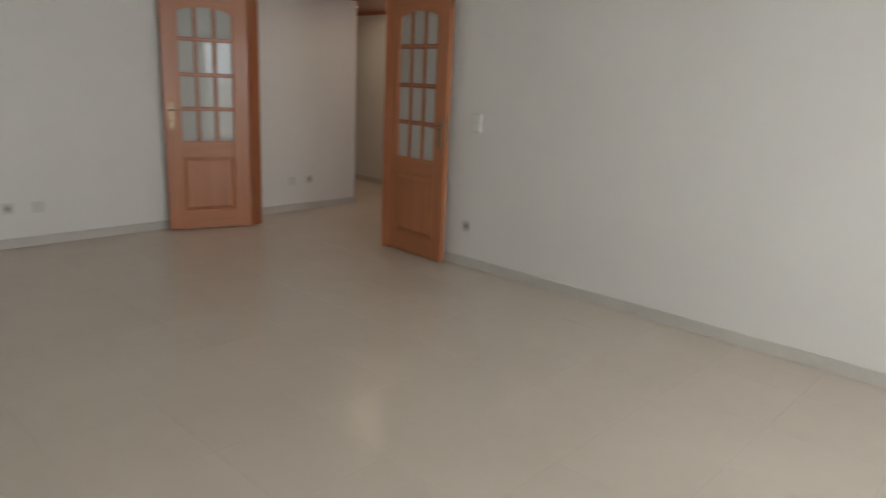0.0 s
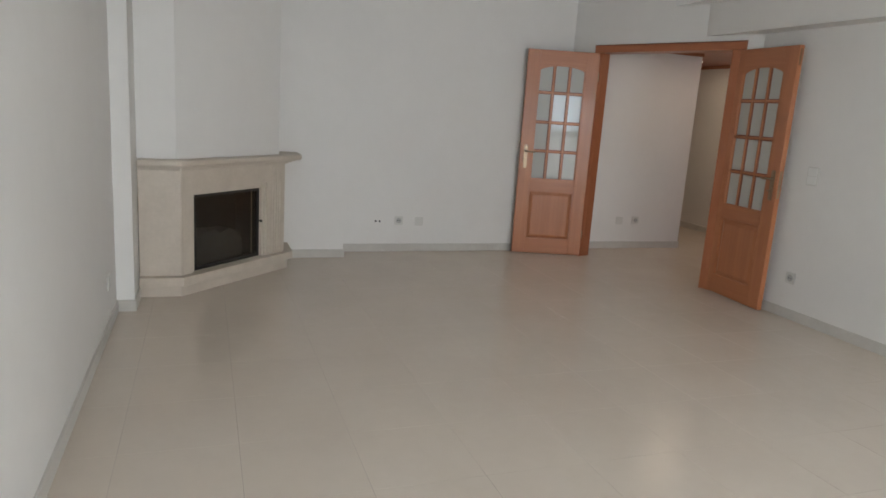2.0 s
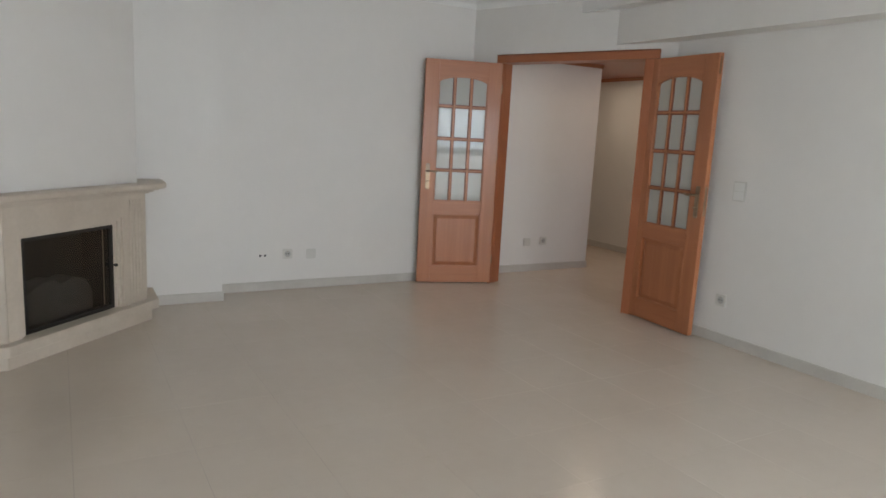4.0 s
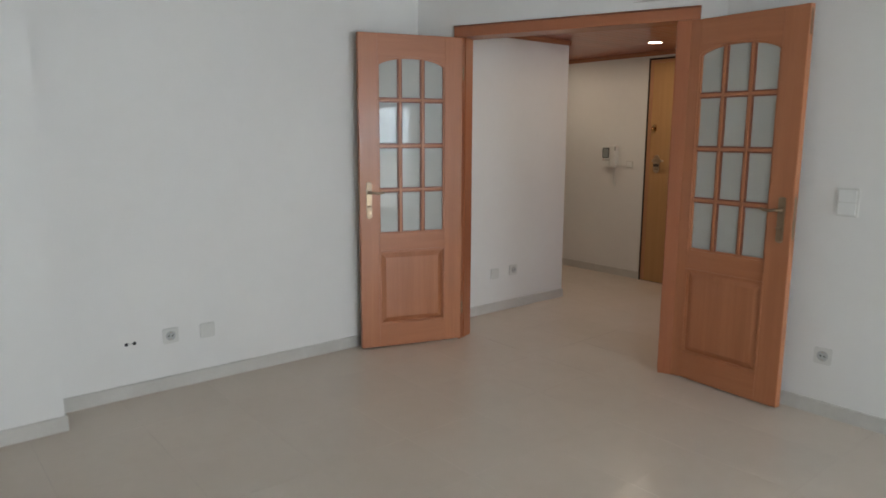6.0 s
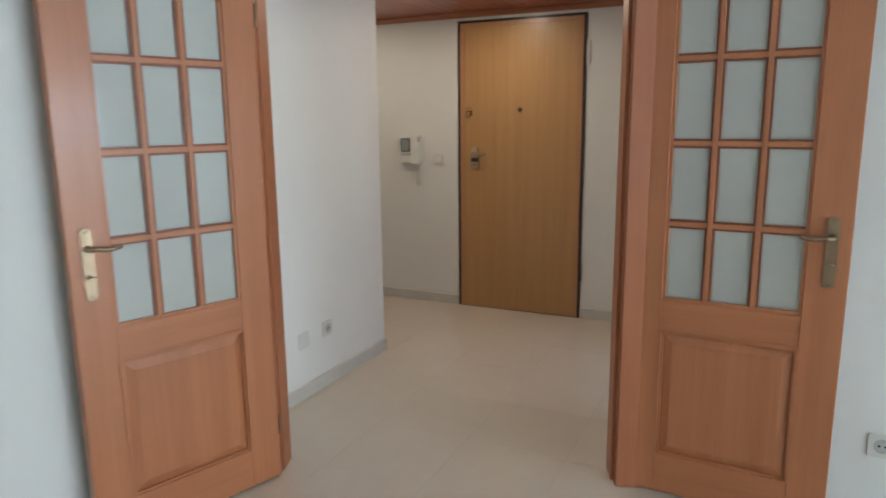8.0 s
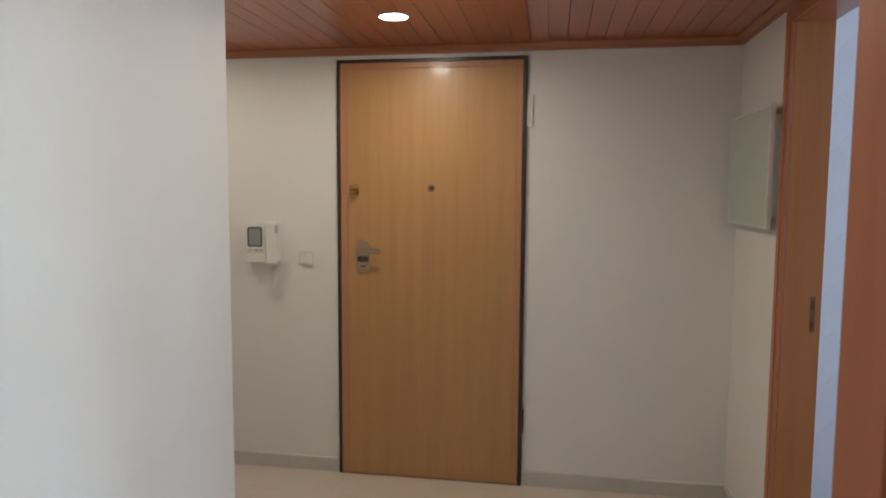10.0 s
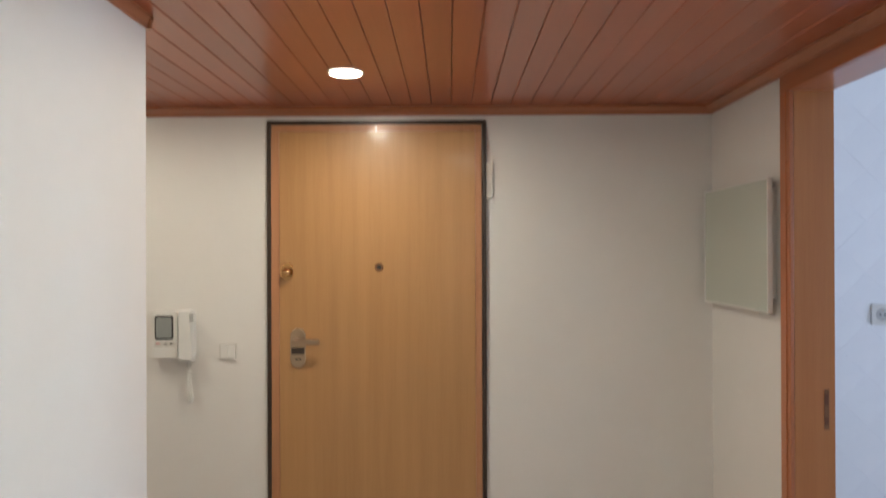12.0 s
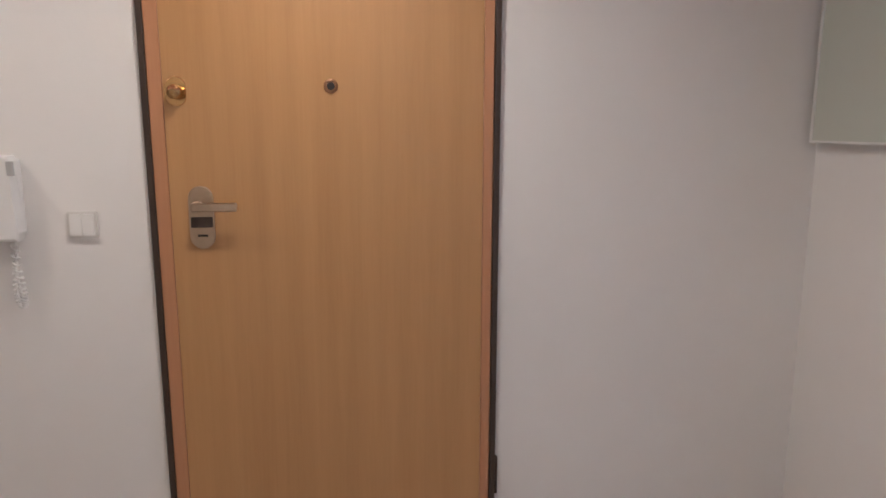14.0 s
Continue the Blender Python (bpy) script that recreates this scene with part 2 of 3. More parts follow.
def turned(bm, profile, steps, m):
    """A solid of revolution about local z from rows of (radius, height), laid by m."""
    rings = []
    for r, h in profile:
        if r < 1e-5:
            rings.append([bm.verts.new(m @ Vector((0, 0, h)))])
        else:
            rings.append([bm.verts.new(m @ Vector((r * math.cos(a), r * math.sin(a), h))) for a in np.linspace(0, 2 * math.pi, steps, endpoint=False)])
    for a, b in zip(rings, rings[1:]):
        for i in range(steps):
            j = (i + 1) % steps
            quad = [a[i % len(a)], a[j % len(a)], b[j % len(b)], b[i % len(b)]]
            quad = [v for k, v in enumerate(quad) if v not in quad[:k]]
            if len(quad) > 2:
                bm.faces.new(quad)
    for ring in (rings[0], rings[-1]):
        if len(ring) > 2:
            bm.faces.new(ring)
    bmesh.ops.recalc_face_normals(bm, faces=bm.faces)
    return bm


def tube(bm, pts, r, sides=8):
    """A round tube along points."""
    pts = [Vector(p) for p in pts]
    rings, up = [], Vector((0.13, 0.31, 0.94))
    for i, p in enumerate(pts):
        d = (pts[min(i + 1, len(pts) - 1)] - pts[max(i - 1, 0)]).normalized()
        a = d.cross(up).normalized()
        b = d.cross(a)
        rings.append([bm.verts.new(p + r * (math.cos(t) * a + math.sin(t) * b)) for t in np.linspace(0, 2 * math.pi, sides, endpoint=False)])
    for a, b in zip(rings, rings[1:]):
        for i in range(sides):
            bm.faces.new((a[i], a[(i + 1) % sides], b[(i + 1) % sides], b[i]))
    bm.faces.new(rings[0]), bm.faces.new(rings[-1])
    bmesh.ops.recalc_face_normals(bm, faces=bm.faces)
    return bm


def rounded(w, h, r, cx=0.0, cz=0.0, n=6):
    """The outline of a rectangle with round corners, in (x, z)."""
    out = []
    for qx, qz, a0 in ((1, 1, 0), (-1, 1, 90), (-1, -1, 180), (1, -1, 270)):
        for k in range(n + 1):
            a = radians(a0 + 90 * k / n)
            out.append((cx + qx * (w / 2 - r) + r * math.cos(a), cz + qz * (h / 2 - r) + r * math.sin(a)))
    return out


def mesh_of(name, bm, material, smooth=False):
    me = bpy.data.meshes.new(name)
    bm.normal_update()
    bm.to_mesh(me)
    bm.free()
    me.materials.append(material)
    if smooth:
        for p in me.polygons:
            p.use_smooth = True
    return me


def part(name, bm, material, parent, label="", smooth=False, m=None):
    ob = new(name, mesh_of(name, bm, material, smooth))
    ob.parent = parent
    if m is not None:
        ob.matrix_basis = m
    return tagged(ob, label) if label else ob


def setting(name, bm, material, label, category):
    return tagged(new(name, mesh_of(name, bm, material)), label, category, kind="structure")


def thing(name, m, label, category, group=""):
    ob = new(name)
    ob.empty_display_size = 0.1
    ob.matrix_basis = m
    return tagged(ob, label, category, group)


B = bmesh.new
TOP = 2.575      # living room ceiling
HALL_TOP = 2.162  # boarded hall ceiling
EX = 2.105        # entrance wall
HX = -0.072      # hall wall
RX = 1.84        # hall wall with the tiled room's doorway
HY = 0.945       # where the hall wall turns into the corridor
LY = -4.725       # fireplace side wall of the living room
WX = 7.60        # window wall

# diagonal doorway wall between living room and hall
D, N, H0 = Vector((0.934, 0.357)), Vector((-0.357, 0.934)), Vector((0.300, -0.590))


def dg(s, n):
    p = H0 + s * D + n * N
    return (p.x, p.y)


# ---------- large structure ----------
setting("floor", box(B(), -2.8, -5.0, -0.20, 7.9, 2.6, -0.0007), GROUT, "screed and grout bed under the floor tiles", "floor")
setting("wall_back", prism(B(), [(-0.40, -3.0), (0, -3.0), (0, -0.60), (-0.40, -0.60)], -0.02, TOP + 0.1), PAINT, "white painted plaster wall with sockets", "wall")
setting("wall_chimney", box(B(), -0.40, -5.0, -0.02, 0.24, -3.0, TOP + 0.1), PAINT, "white painted chimney breast wall", "wall")
setting("wall_fireplace_side", prism(B(), [(0.24, -4.95), (WX + 0.2, -4.95), (WX + 0.2, LY), (1.71, LY), (1.71, -4.62), (0.24, -4.62)], -0.02, TOP + 0.1), PAINT, "white painted side wall stepping out beside the fireplace", "wall")
setting("wall_right", box(B(), 1.70, 0.0, -0.02, WX + 0.2, 0.12, TOP + 0.1), PAINT, "white painted plaster wall with a light switch", "wall")
setting("wall_diagonal_1", prism(B(), [dg(-0.50, 0.015), dg(0.004, 0.015), dg(0.004, 0.16), dg(-0.50, 0.16)], -0.02, TOP + 0.1), PAINT, "white wall beside the double doorway", "wall")
setting("wall_diagonal_2", prism(B(), [dg(1.377, 0.015), dg(1.62, 0.015), dg(1.62, 0.16), dg(1.377, 0.16)], -0.02, TOP + 0.1), PAINT, "white wall beside the double doorway", "wall")
setting("wall_diagonal_3", prism(B(), [dg(0.004, 0.015), dg(1.377, 0.015), dg(1.377, 0.16), dg(0.004, 0.16)], 2.055, TOP + 0.1), PAINT, "white wall over the double doorway", "wall")
setting("wall_hall", prism(B(), [(-0.40, -0.60), (HX, -0.60), (HX, HY), (-2.8, HY), (-2.8, HY - 0.14), (-0.40, HY - 0.14)], -0.02, 2.4), PAINT, "white hall wall turning into the corridor", "wall")
setting("wall_corridor_end", box(B(), -2.8, HY, -0.02, -2.66, EX + 0.15, 2.4), PAINT, "white end wall of the corridor", "wall")
bm = B()
box(bm, -2.66, EX, -0.02, -0.068, EX + 0.15, 2.4)
box(bm, -0.068, EX, 2.105, 0.875, EX + 0.15, 2.4)
box(bm, 0.875, EX, -0.02, RX + 0.13, EX + 0.15, 2.4)
setting("wall_entrance", bm, PAINT, "white wall around the entrance door", "wall")
KY0, KY1, KZ = 0.63, 1.412, 2.066  # doorway of the tiled room
bm = B()
box(bm, RX, 0.12, -0.02, RX + 0.13, KY0 - 0.03, 2.4)
box(bm, RX, KY1 + 0.03, -0.02, RX + 0.13, EX, 2.4)
box(bm, RX, KY0 - 0.03, KZ + 0.03, RX + 0.13, KY1 + 0.03, 2.4)
setting("wall_hall_side", bm, PAINT, "white hall wall with a doorway to the tiled room", "wall")
WZ0, WZ1 = 0.05, 1.95
bm = B()
for y0, y1 in ((-4.95, WINDOWS[1][0]), (WINDOWS[1][1], WINDOWS[0][0]), (WINDOWS[0][1], 0.12)):
    box(bm, WX, y0, -0.02, WX + 0.2, y1, TOP + 0.1)
for y0, y1 in WINDOWS:
    box(bm, WX, y0, WZ1, WX + 0.2, y1, TOP + 0.1)
    box(bm, WX, y0, -0.02, WX + 0.2, y1, WZ0)
setting("wall_window", bm, PAINT, "white wall with a balcony window and an added unseen one", "wall")
setting("ceiling_living", box(B(), -0.4, -5.0, TOP, WX + 0.2, 0.3, TOP + 0.15), CEIL, "white painted plaster ceiling", "ceiling")
setting("beam", prism(B(), [(1.29, -0.18), (WX, -0.18), (WX, 0.01), (1.70, 0.01)], 2.137, TOP + 0.05), PAINT, "white boxed beam along the wall", "beam")
setting("ceiling_slab", box(B(), -2.8, -0.3, 2.4, RX + 0.13, EX + 0.15, 2.5), CEIL, "concrete slab over the hall", "ceiling")


def mid_y(x):
    return -0.506 + 0.3822 * (x - 0.268)


# boarded hall ceiling: tongue-and-groove boards with open V joints
bm = B()
pitch, x = 0.0828, -2.6694
while x < RX - 0.002:
    a, b = x + 0.0006, min(x + pitch - 0.0006, RX)
    y0 = HY - 0.08 if b < HX - 0.02 else max(mid_y(x), mid_y(x + pitch))
    c = 0.0026
    prof = [(a, HALL_TOP + c), (a + c, HALL_TOP), (b - c, HALL_TOP), (b, HALL_TOP + c), (b, HALL_TOP + 0.014), (a, HALL_TOP + 0.014)]
    fr = [bm.verts.new((px, y0, pz)) for px, pz in prof]
    bk = [bm.verts.new((px, EX, pz)) for px, pz in prof]
    bm.faces.new(fr), bm.faces.new(bk[::-1])
    for i in range(6):
        j = (i + 1) % 6
        bm.faces.new((fr[j], fr[i], bk[i], bk[j]))
    x += pitch
# board ends set in the ceiling: backing above the joints
setting("ceiling_hall", bm, PLANK, "varnished reddish pine board ceiling with narrow grooves", "ceiling")
bm = B()
prism(bm, [(-2.66, HY - 0.08), (-0.10, HY - 0.08), (-0.10, mid_y(-0.10)), (RX, mid_y(RX)), (RX, EX), (-2.66, EX)], HALL_TOP + 0.016, HALL_TOP + 0.03)
setting("ceiling_hall_backing", bm, DARK_WOOD, "dark backing above the ceiling boards", "ceiling")


def strip(name, p0, p1, z0, z1, depth, material, label, category, steps=None):
    """A moulding along a wall foot or head; depth goes to the left of p0 -> p1."""
    p0, p1 = Vector(p0), Vector(p1)
    d = (p1 - p0).normalized()
    n = Vector((-d.y, d.x))
    bm = B()
    prof = steps or [(0, z0), (depth, z0), (depth, z1 - 0.004), (depth - 0.004, z1), (0, z1)]
    a = [bm.verts.new((*(p0 + n * q), z)) for q, z in prof]
    b = [bm.verts.new((*(p1 + n * q), z)) for q, z in prof]
    bm.faces.new(a), bm.faces.new(b[::-1])
    for i in range(len(prof)):
        j = (i + 1) % len(prof)
        bm.faces.new((a[j], a[i], b[i], b[j]))
    bmesh.ops.recalc_face_normals(bm, faces=bm.faces)
    return setting(name, bm, material, label, category)


SK = 0.074
for p0, p1 in (
    ((0, -0.70), (0, -3.0)), ((0.0, -3.0), (0.251, -3.0)), ((0.24, -3.0), (0.24, -3.57)),
    ((1.40, -4.62), (1.71, -4.62)), ((1.71, -4.609), (1.71, LY)),
    ((1.721, LY), (WX, LY)), ((WX, 0.0), (1.80, 0.0)), ((WX, LY), (WX, WINDOWS[1][0])), ((WX, WINDOWS[1][1]), (WX, WINDOWS[0][0])), ((WX, WINDOWS[0][1]), (WX, 0.0)),
    (dg(0.0, 0.015), dg(-0.312, 0.015)),
    ((HX, HY + 0.011), (HX, -0.55)), ((-2.66, HY), (HX + 0.011, HY)),
    ((-0.068, EX), (-2.66, EX)), ((RX, EX), (0.875, EX)), ((RX, 0.12), (RX, KY0 - 0.066)), ((RX, KY1 + 0.066), (RX, EX)),
):
    strip("baseboard", p0, p1, -0.001, SK, 0.011, SKIRT, "grey-cream stone skirting along the wall foot", "skirting")

COVE = [(0, TOP - 0.075), (0.012, TOP - 0.075), (0.018, TOP - 0.06), (0.03, TOP - 0.035), (0.055, TOP - 0.016), (0.07, TOP - 0.01), (0.07, TOP), (0, TOP)]
for p0, p1 in (((0, -0.70), (0, -3.0)), ((0.24, -3.0), (0.24, -3.62)), (dg(1.10, 0.015), dg(-0.32, 0.015)), ((WX, -0.18), (1.34, -0.18)), ((1.34, -4.62), (1.71, -4.62)), ((1.71, LY), (WX, LY))):
    strip("trim", p0, p1, 0, 0, 0, CEIL, "white plaster cove under the ceiling", "cornice", COVE)

TZ = 2.126
CROWN = [(0, TZ), (0.012, TZ), (0.016, TZ + 0.012), (0.034, TZ + 0.024), (0.04, TZ + 0.028), (0.04, HALL_TOP + 0.005), (0, HALL_TOP + 0.005)]
for p0, p1, material in (((RX, EX), (-2.66, EX), PLANK_X), ((RX, 0.12), (RX, EX), PLANK_Y), ((HX, HY + 0.014), (HX, -0.55), PLANK_Y), ((-2.66, HY), (HX + 0.014, HY), PLANK_X)):
    low = p0[1] < EX and p0[0] < RX
    strip("trim", p0, p1, 0, 0, 0, material, "reddish pine crown moulding under the board ceiling", "moulding", [(q * 0.35 if low else q, z) for q, z in CROWN])

# ---------- hood over the fireplace ----------
setting("wall_hood", prism(B(), [(0.23, -3.62), (0.23, -4.63), (1.335, -4.63), (1.335, -4.375), (0.58, -3.62)], 0.93, TOP + 0.05), PAINT, "white plastered chimney hood above the mantel", "wall")
DW = 1.480  # width over the casings
SR = 1.362  # far side of the opening

# ---------- double doorway ----------
frame_thing = thing("door_frame", Matrix.Translation((H0.x, H0.y, 0)) @ Matrix.Rotation(math.atan2(D.y, D.x), 4, "Z"), "reddish beech frame lining the double doorway", "door frame")
part("head_casing", slab(B(), [(-0.034, 2.020), (DW, 2.020), (DW, 2.082), (-0.034, 2.082)], 0.0, 0.0148, 0.003), FRAME_X, frame_thing)
# added dark strip, stands in for the shadow line above the casing
part("top_shadow_line", box(B(), -0.036, -0.003, 2.0822, DW + 0.002, 0.0148, 2.0915, 0.002), SHADE_BEAD, frame_thing, "dark strip for the shadow line over the head casing")
part("side_casing", slab(B(), [(-0.012, 0), (0.018, 0), (0.018, 2.0195), (-0.012, 2.0195)], 0.010, 0.0148, 0.002), FRAME, frame_thing)
part("side_casing", slab(B(), [(SR, 0), (DW, 0), (DW, 2.0195), (SR, 2.0195)], 0.008, 0.0148, 0.002), FRAME, frame_thing)
part("jamb", box(B(), 0.0045, 0.0152, 0, 0.018, 0.16, 2.020), FRAME, frame_thing)
part("jamb", box(B(), SR - 0.002, 0.0152, 0, SR + 0.0145, 0.16, 2.020), FRAME, frame_thing)
part("stop", box(B(), 0.0182, 0.06, 0, 0.024, 0.16, 2.020, 0.002), FRAME, frame_thing)
part("stop", box(B(), SR - 0.014, 0.06, 0, SR - 0.0022, 0.16, 2.020, 0.002), FRAME, frame_thing)
part("head_lining", box(B(), 0.0045, 0.0152, 2.0205, SR + 0.0145, 0.16, 2.0545), FRAME_X, frame_thing)
for x0, x1 in ((-0.04, 0.018), (SR - 0.002, SR + 0.06)):
    part("rear_casing", box(B(), x0, 0.1605, 0, x1, 0.175, 2.0195, 0.003), FRAME, frame_thing)
part("rear_head_casing", box(B(), 0, 0.1605, 2.020, DW, 0.175, 2.086, 0.003), FRAME_X, frame_thing)

LW, LH, LT = 0.698, 2.007, 0.04
GX0, GX1, GZ0 = 0.124, 0.574, 0.765


def arch_z(x, lift=0.0):
    k = (x - (GX0 + GX1) / 2) / ((GX1 - GX0) / 2)
    return 1.805 + 0.068 * math.sqrt(max(0.0, 1 - 0.96 * k * k)) - 0.068 * 0.2 + lift


def pane_mesh(bm, pts):
    """A pane with a bevelled border on its front."""
    cx, cz = sum(p[0] for p in pts) / len(pts), sum(p[1] for p in pts) / len(pts)
    w, h = max(abs(p[0] - cx) for p in pts), max(abs(p[1] - cz) for p in pts)
    inner = [(cx + (x - cx) * (1 - 0.014 / w), cz + (z - cz) * (1 - 0.014 / h)) for x, z in pts]
    rings = [[bm.verts.new((x, y, z)) for x, z in ring] for ring, y in ((pts, 0.0235), (pts, 0.0195), (inner, 0.0175))]
    n = len(pts)
    bm.faces.new(rings[0]), bm.faces.new(rings[2])
    for a, b in zip(rings, rings[1:]):
        for i in range(n):
            bm.faces.new((a[i], a[(i + 1) % n], b[(i + 1) % n], b[i]))
    bmesh.ops.recalc_face_normals(bm, faces=bm.faces)
    return bm


def field(bm, x0, z0, x1, z1, y_out, y_in, edge):
    """A raised door panel: flat field with sloping borders."""
    a = [bm.verts.new((x, y_out, z)) for x, z in ((x0, z0), (x1, z0), (x1, z1), (x0, z1))]
    b = [bm.verts.new((x, y_in, z)) for x, z in ((x0 + edge, z0 + edge), (x1 - edge, z0 + edge), (x1 - edge, z1 - edge), (x0 + edge, z1 - edge))]
    c = [bm.verts.new((x, 0.026, z)) for x, z in ((x0, z0), (x1, z0), (x1, z1), (x0, z1))]
    bm.faces.new(b), bm.faces.new(c[::-1])
    for i in range(4):
        j = (i + 1) % 4
        bm.faces.new((a[i], a[j], b[j], b[i])), bm.faces.new((c[i], c[j], a[j], a[i]))
    bmesh.ops.recalc_face_normals(bm, faces=bm.faces)
    return bm


def ring_strip(bm, x0, z0, x1, z1, w, y0, y1, bev=0.002):
    slab(bm, [(x0, z0), (x1, z0), (x1 - w, z0 + w), (x0 + w, z0 + w)], y0, y1)
    slab(bm, [(x1, z0), (x1, z1), (x1 - w, z1 - w), (x1 - w, z0 + w)], y0, y1)
    slab(bm, [(x1, z1), (x0, z1), (x0 + w, z1 - w), (x1 - w, z1 - w)], y0, y1)
    slab(bm, [(x0, z1), (x0, z0), (x0 + w, z0 + w), (x0 + w, z1 - w)], y0, y1)
    return bm


def door_leaf(m, free_left, label):
    leaf = thing("door_leaf", m, label, "door", "leaves of the double door")
    part("stile", slab(B(), [(0, 0), (GX0, 0), (GX0, LH), (0, LH)], 0, LT, 0.003), BEECH, leaf)
    part("stile", slab(B(), [(GX1, 0), (LW, 0), (LW, LH), (GX1, LH)], 0, LT, 0.003), BEECH, leaf)
    part("bottom_rail", box(B(), GX0, 0.0008, 0, GX1, LT - 0.0008, 0.150), BEECH_X, leaf)
    part("lock_rail", box(B(), GX0, 0.0008, 0.640, GX1, LT - 0.0008, GZ0 - 0.012), BEECH_X, leaf)
    arc = [(x, arch_z(x, 0.012)) for x in np.linspace(GX0, GX1, 25)]
    part("top_rail", slab(B(), [(GX0, LH), *arc, (GX1, LH)], 0.0008, LT - 0.0008), BEECH_X, leaf)
    part("panel", field(B(), GX0 + 0.012, 0.162, GX1 - 0.012, 0.628, 0.014, 0.003, 0.032), BEECH, leaf)
    bm = ring_strip(B(), GX0, 0.150, GX1, 0.640, 0.012, 0.0045, 0.034)
    part("panel_moulding", ring_strip(bm, GX0 - 0.006, 0.144, GX1 + 0.006, 0.646, 0.010, -0.0035, 0.0035), BEECH_X, leaf)
    # glazing beads round the glass
    bm = B()
    box(bm, GX0, 0.006, GZ0 - 0.012, GX1, 0.034, GZ0)
    box(bm, GX0, 0.006, GZ0, GX0 + 0.010, 0.034, arch_z(GX0 + 0.01, 0.008))
    box(bm, GX1 - 0.010, 0.006, GZ0, GX1, 0.034, arch_z(GX1 - 0.01, 0.008))
    lo = [(x, arch_z(x)) for x in np.linspace(GX0, GX1, 25)]
    hi = [(x, z + 0.0119) for x, z in lo]
    slab(bm, lo + hi[::-1], 0.006, 0.034)
    part("glazing_bead", bm, BEECH, leaf)
    cols = [GX0 + 0.010, 0.2705, 0.4235, GX1 - 0.010]
    rows = [GZ0, 1.036, 1.318, 1.604]
    for x in cols[1:-1]:
        top = arch_z(x) + 0.004
        bar = part("muntin", box(B(), x - 0.0082, 0.0035, GZ0, x + 0.0082, 0.0365, top, 0.002), BEECH, leaf)
        # groove shade beside the bar is put into these strips' dark colour
        for k in (-1, 1):
            part("bead", box(B(), x + k * 0.0122 - 0.0039, 0.010, GZ0, x + k * 0.0122 + 0.0039, 0.030, top), SHADE_BEAD, bar, "glazing bead darkened for the shade of its groove")
    for z in rows[1:]:
        bar = part("muntin", box(B(), GX0 + 0.01, 0.0040, z - 0.0082, GX1 - 0.01, 0.0360, z + 0.0082, 0.002), BEECH_X, leaf)
        for k in (-1, 1):
            part("bead", box(B(), GX0 + 0.01, 0.0105, z + k * 0.0122 - 0.0039, GX1 - 0.01, 0.0295, z + k * 0.0122 + 0.0039), SHADE_BEAD, bar, "glazing bead darkened for the shade of its groove")
    for r in range(4):
        for c in range(3):
            x0, x1 = cols[c] + (0.009 if c else -0.005), cols[c + 1] - (0.009 if c < 2 else -0.005)
            z0 = rows[r] + (0.009 if r else -0.005)
            if r < 3:
                pts = [(x0, z0), (x1, z0), (x1, rows[r + 1] - 0.009), (x0, rows[r + 1] - 0.009)]
            else:
                pts = [(x0, z0), (x1, z0)] + [(x, arch_z(x, 0.004)) for x in np.linspace(x1, x0, 9)]
            p = part("pane", pane_mesh(B(), pts), PANE, leaf, "milky bevelled glass pane")
            p.visible_shadow = False
    # long plate with lever, keyhole and turn
    hx = 0.058 if free_left else LW - 0.055
    way = 1 if free_left else -1
    plate = part("handle_plate", slab(B(), rounded(0.036, 0.230, 0.012, hx, 0.975), -0.006, 0.0005, 0.002), BRASS, leaf, "aged brass long plate")
    bm = turned(B(), [(0.011, 0), (0.011, 0.008), (0.008, 0.012), (0.008, 0.034), (0, 0.035)], 14, pose(hx, -0.005, 1.025, 90))
    tube(bm, [(hx, -0.036, 1.025), (hx + way * 0.02, -0.040, 1.026), (hx + way * 0.045, -0.040, 1.021), (hx + way * 0.07, -0.039, 1.022), (hx + way * 0.092, -0.037, 1.027)], 0.0075, 10)
    part("lever", bm, BRASS, plate, "brass lever handle", True)
    bm = turned(B(), [(0.009, 0), (0.009, 0.004), (0.004, 0.006), (0.004, 0.018), (0, 0.018)], 12, pose(hx, -0.005, 0.935, 90))
    box(bm, hx - 0.012, -0.032, 0.931, hx + 0.012, -0.022, 0.939, 0.002)
    part("thumb_turn", bm, BRASS, plate)
    for z in (0.872, 1.078):
        part("screw", turned(B(), [(0.005, 0), (0.004, 0.002), (0, 0.0025)], 10, pose(hx, -0.006, z, 90)), BRASS, plate)
    ex = 0.0 if free_left else LW
    part("lock_face", box(B(), ex - 0.0012, 0.009, 0.88, ex + 0.0012, 0.031, 1.09), BRASS, leaf, "brass lock strip in the door edge")
    if not free_left:
        part("flush_bolt", box(B(), LW - 0.0012, 0.010, 1.865, LW + 0.0012, 0.030, 1.985), WORN_BRASS, leaf, "dull flush bolt in the door edge")
    hg = LW + 0.004 if free_left else -0.004
    for z in (0.22, 1.78):
        part("hinge", turned(B(), [(0.0048, -0.04), (0.0048, 0.04)], 10, pose(hg, -0.003, z)), BRASS, leaf)
    return leaf


LL = 71.8
door_leaf(pose(0.102, -1.2325, 0.009, 0, 0, LL), True, "reddish beech glazed door leaf swung open towards the socket wall")
door_leaf(pose(1.579, -0.066, 0.009, 0, 0, -4.0), False, "reddish beech glazed door leaf folded back flat along the switch wall")

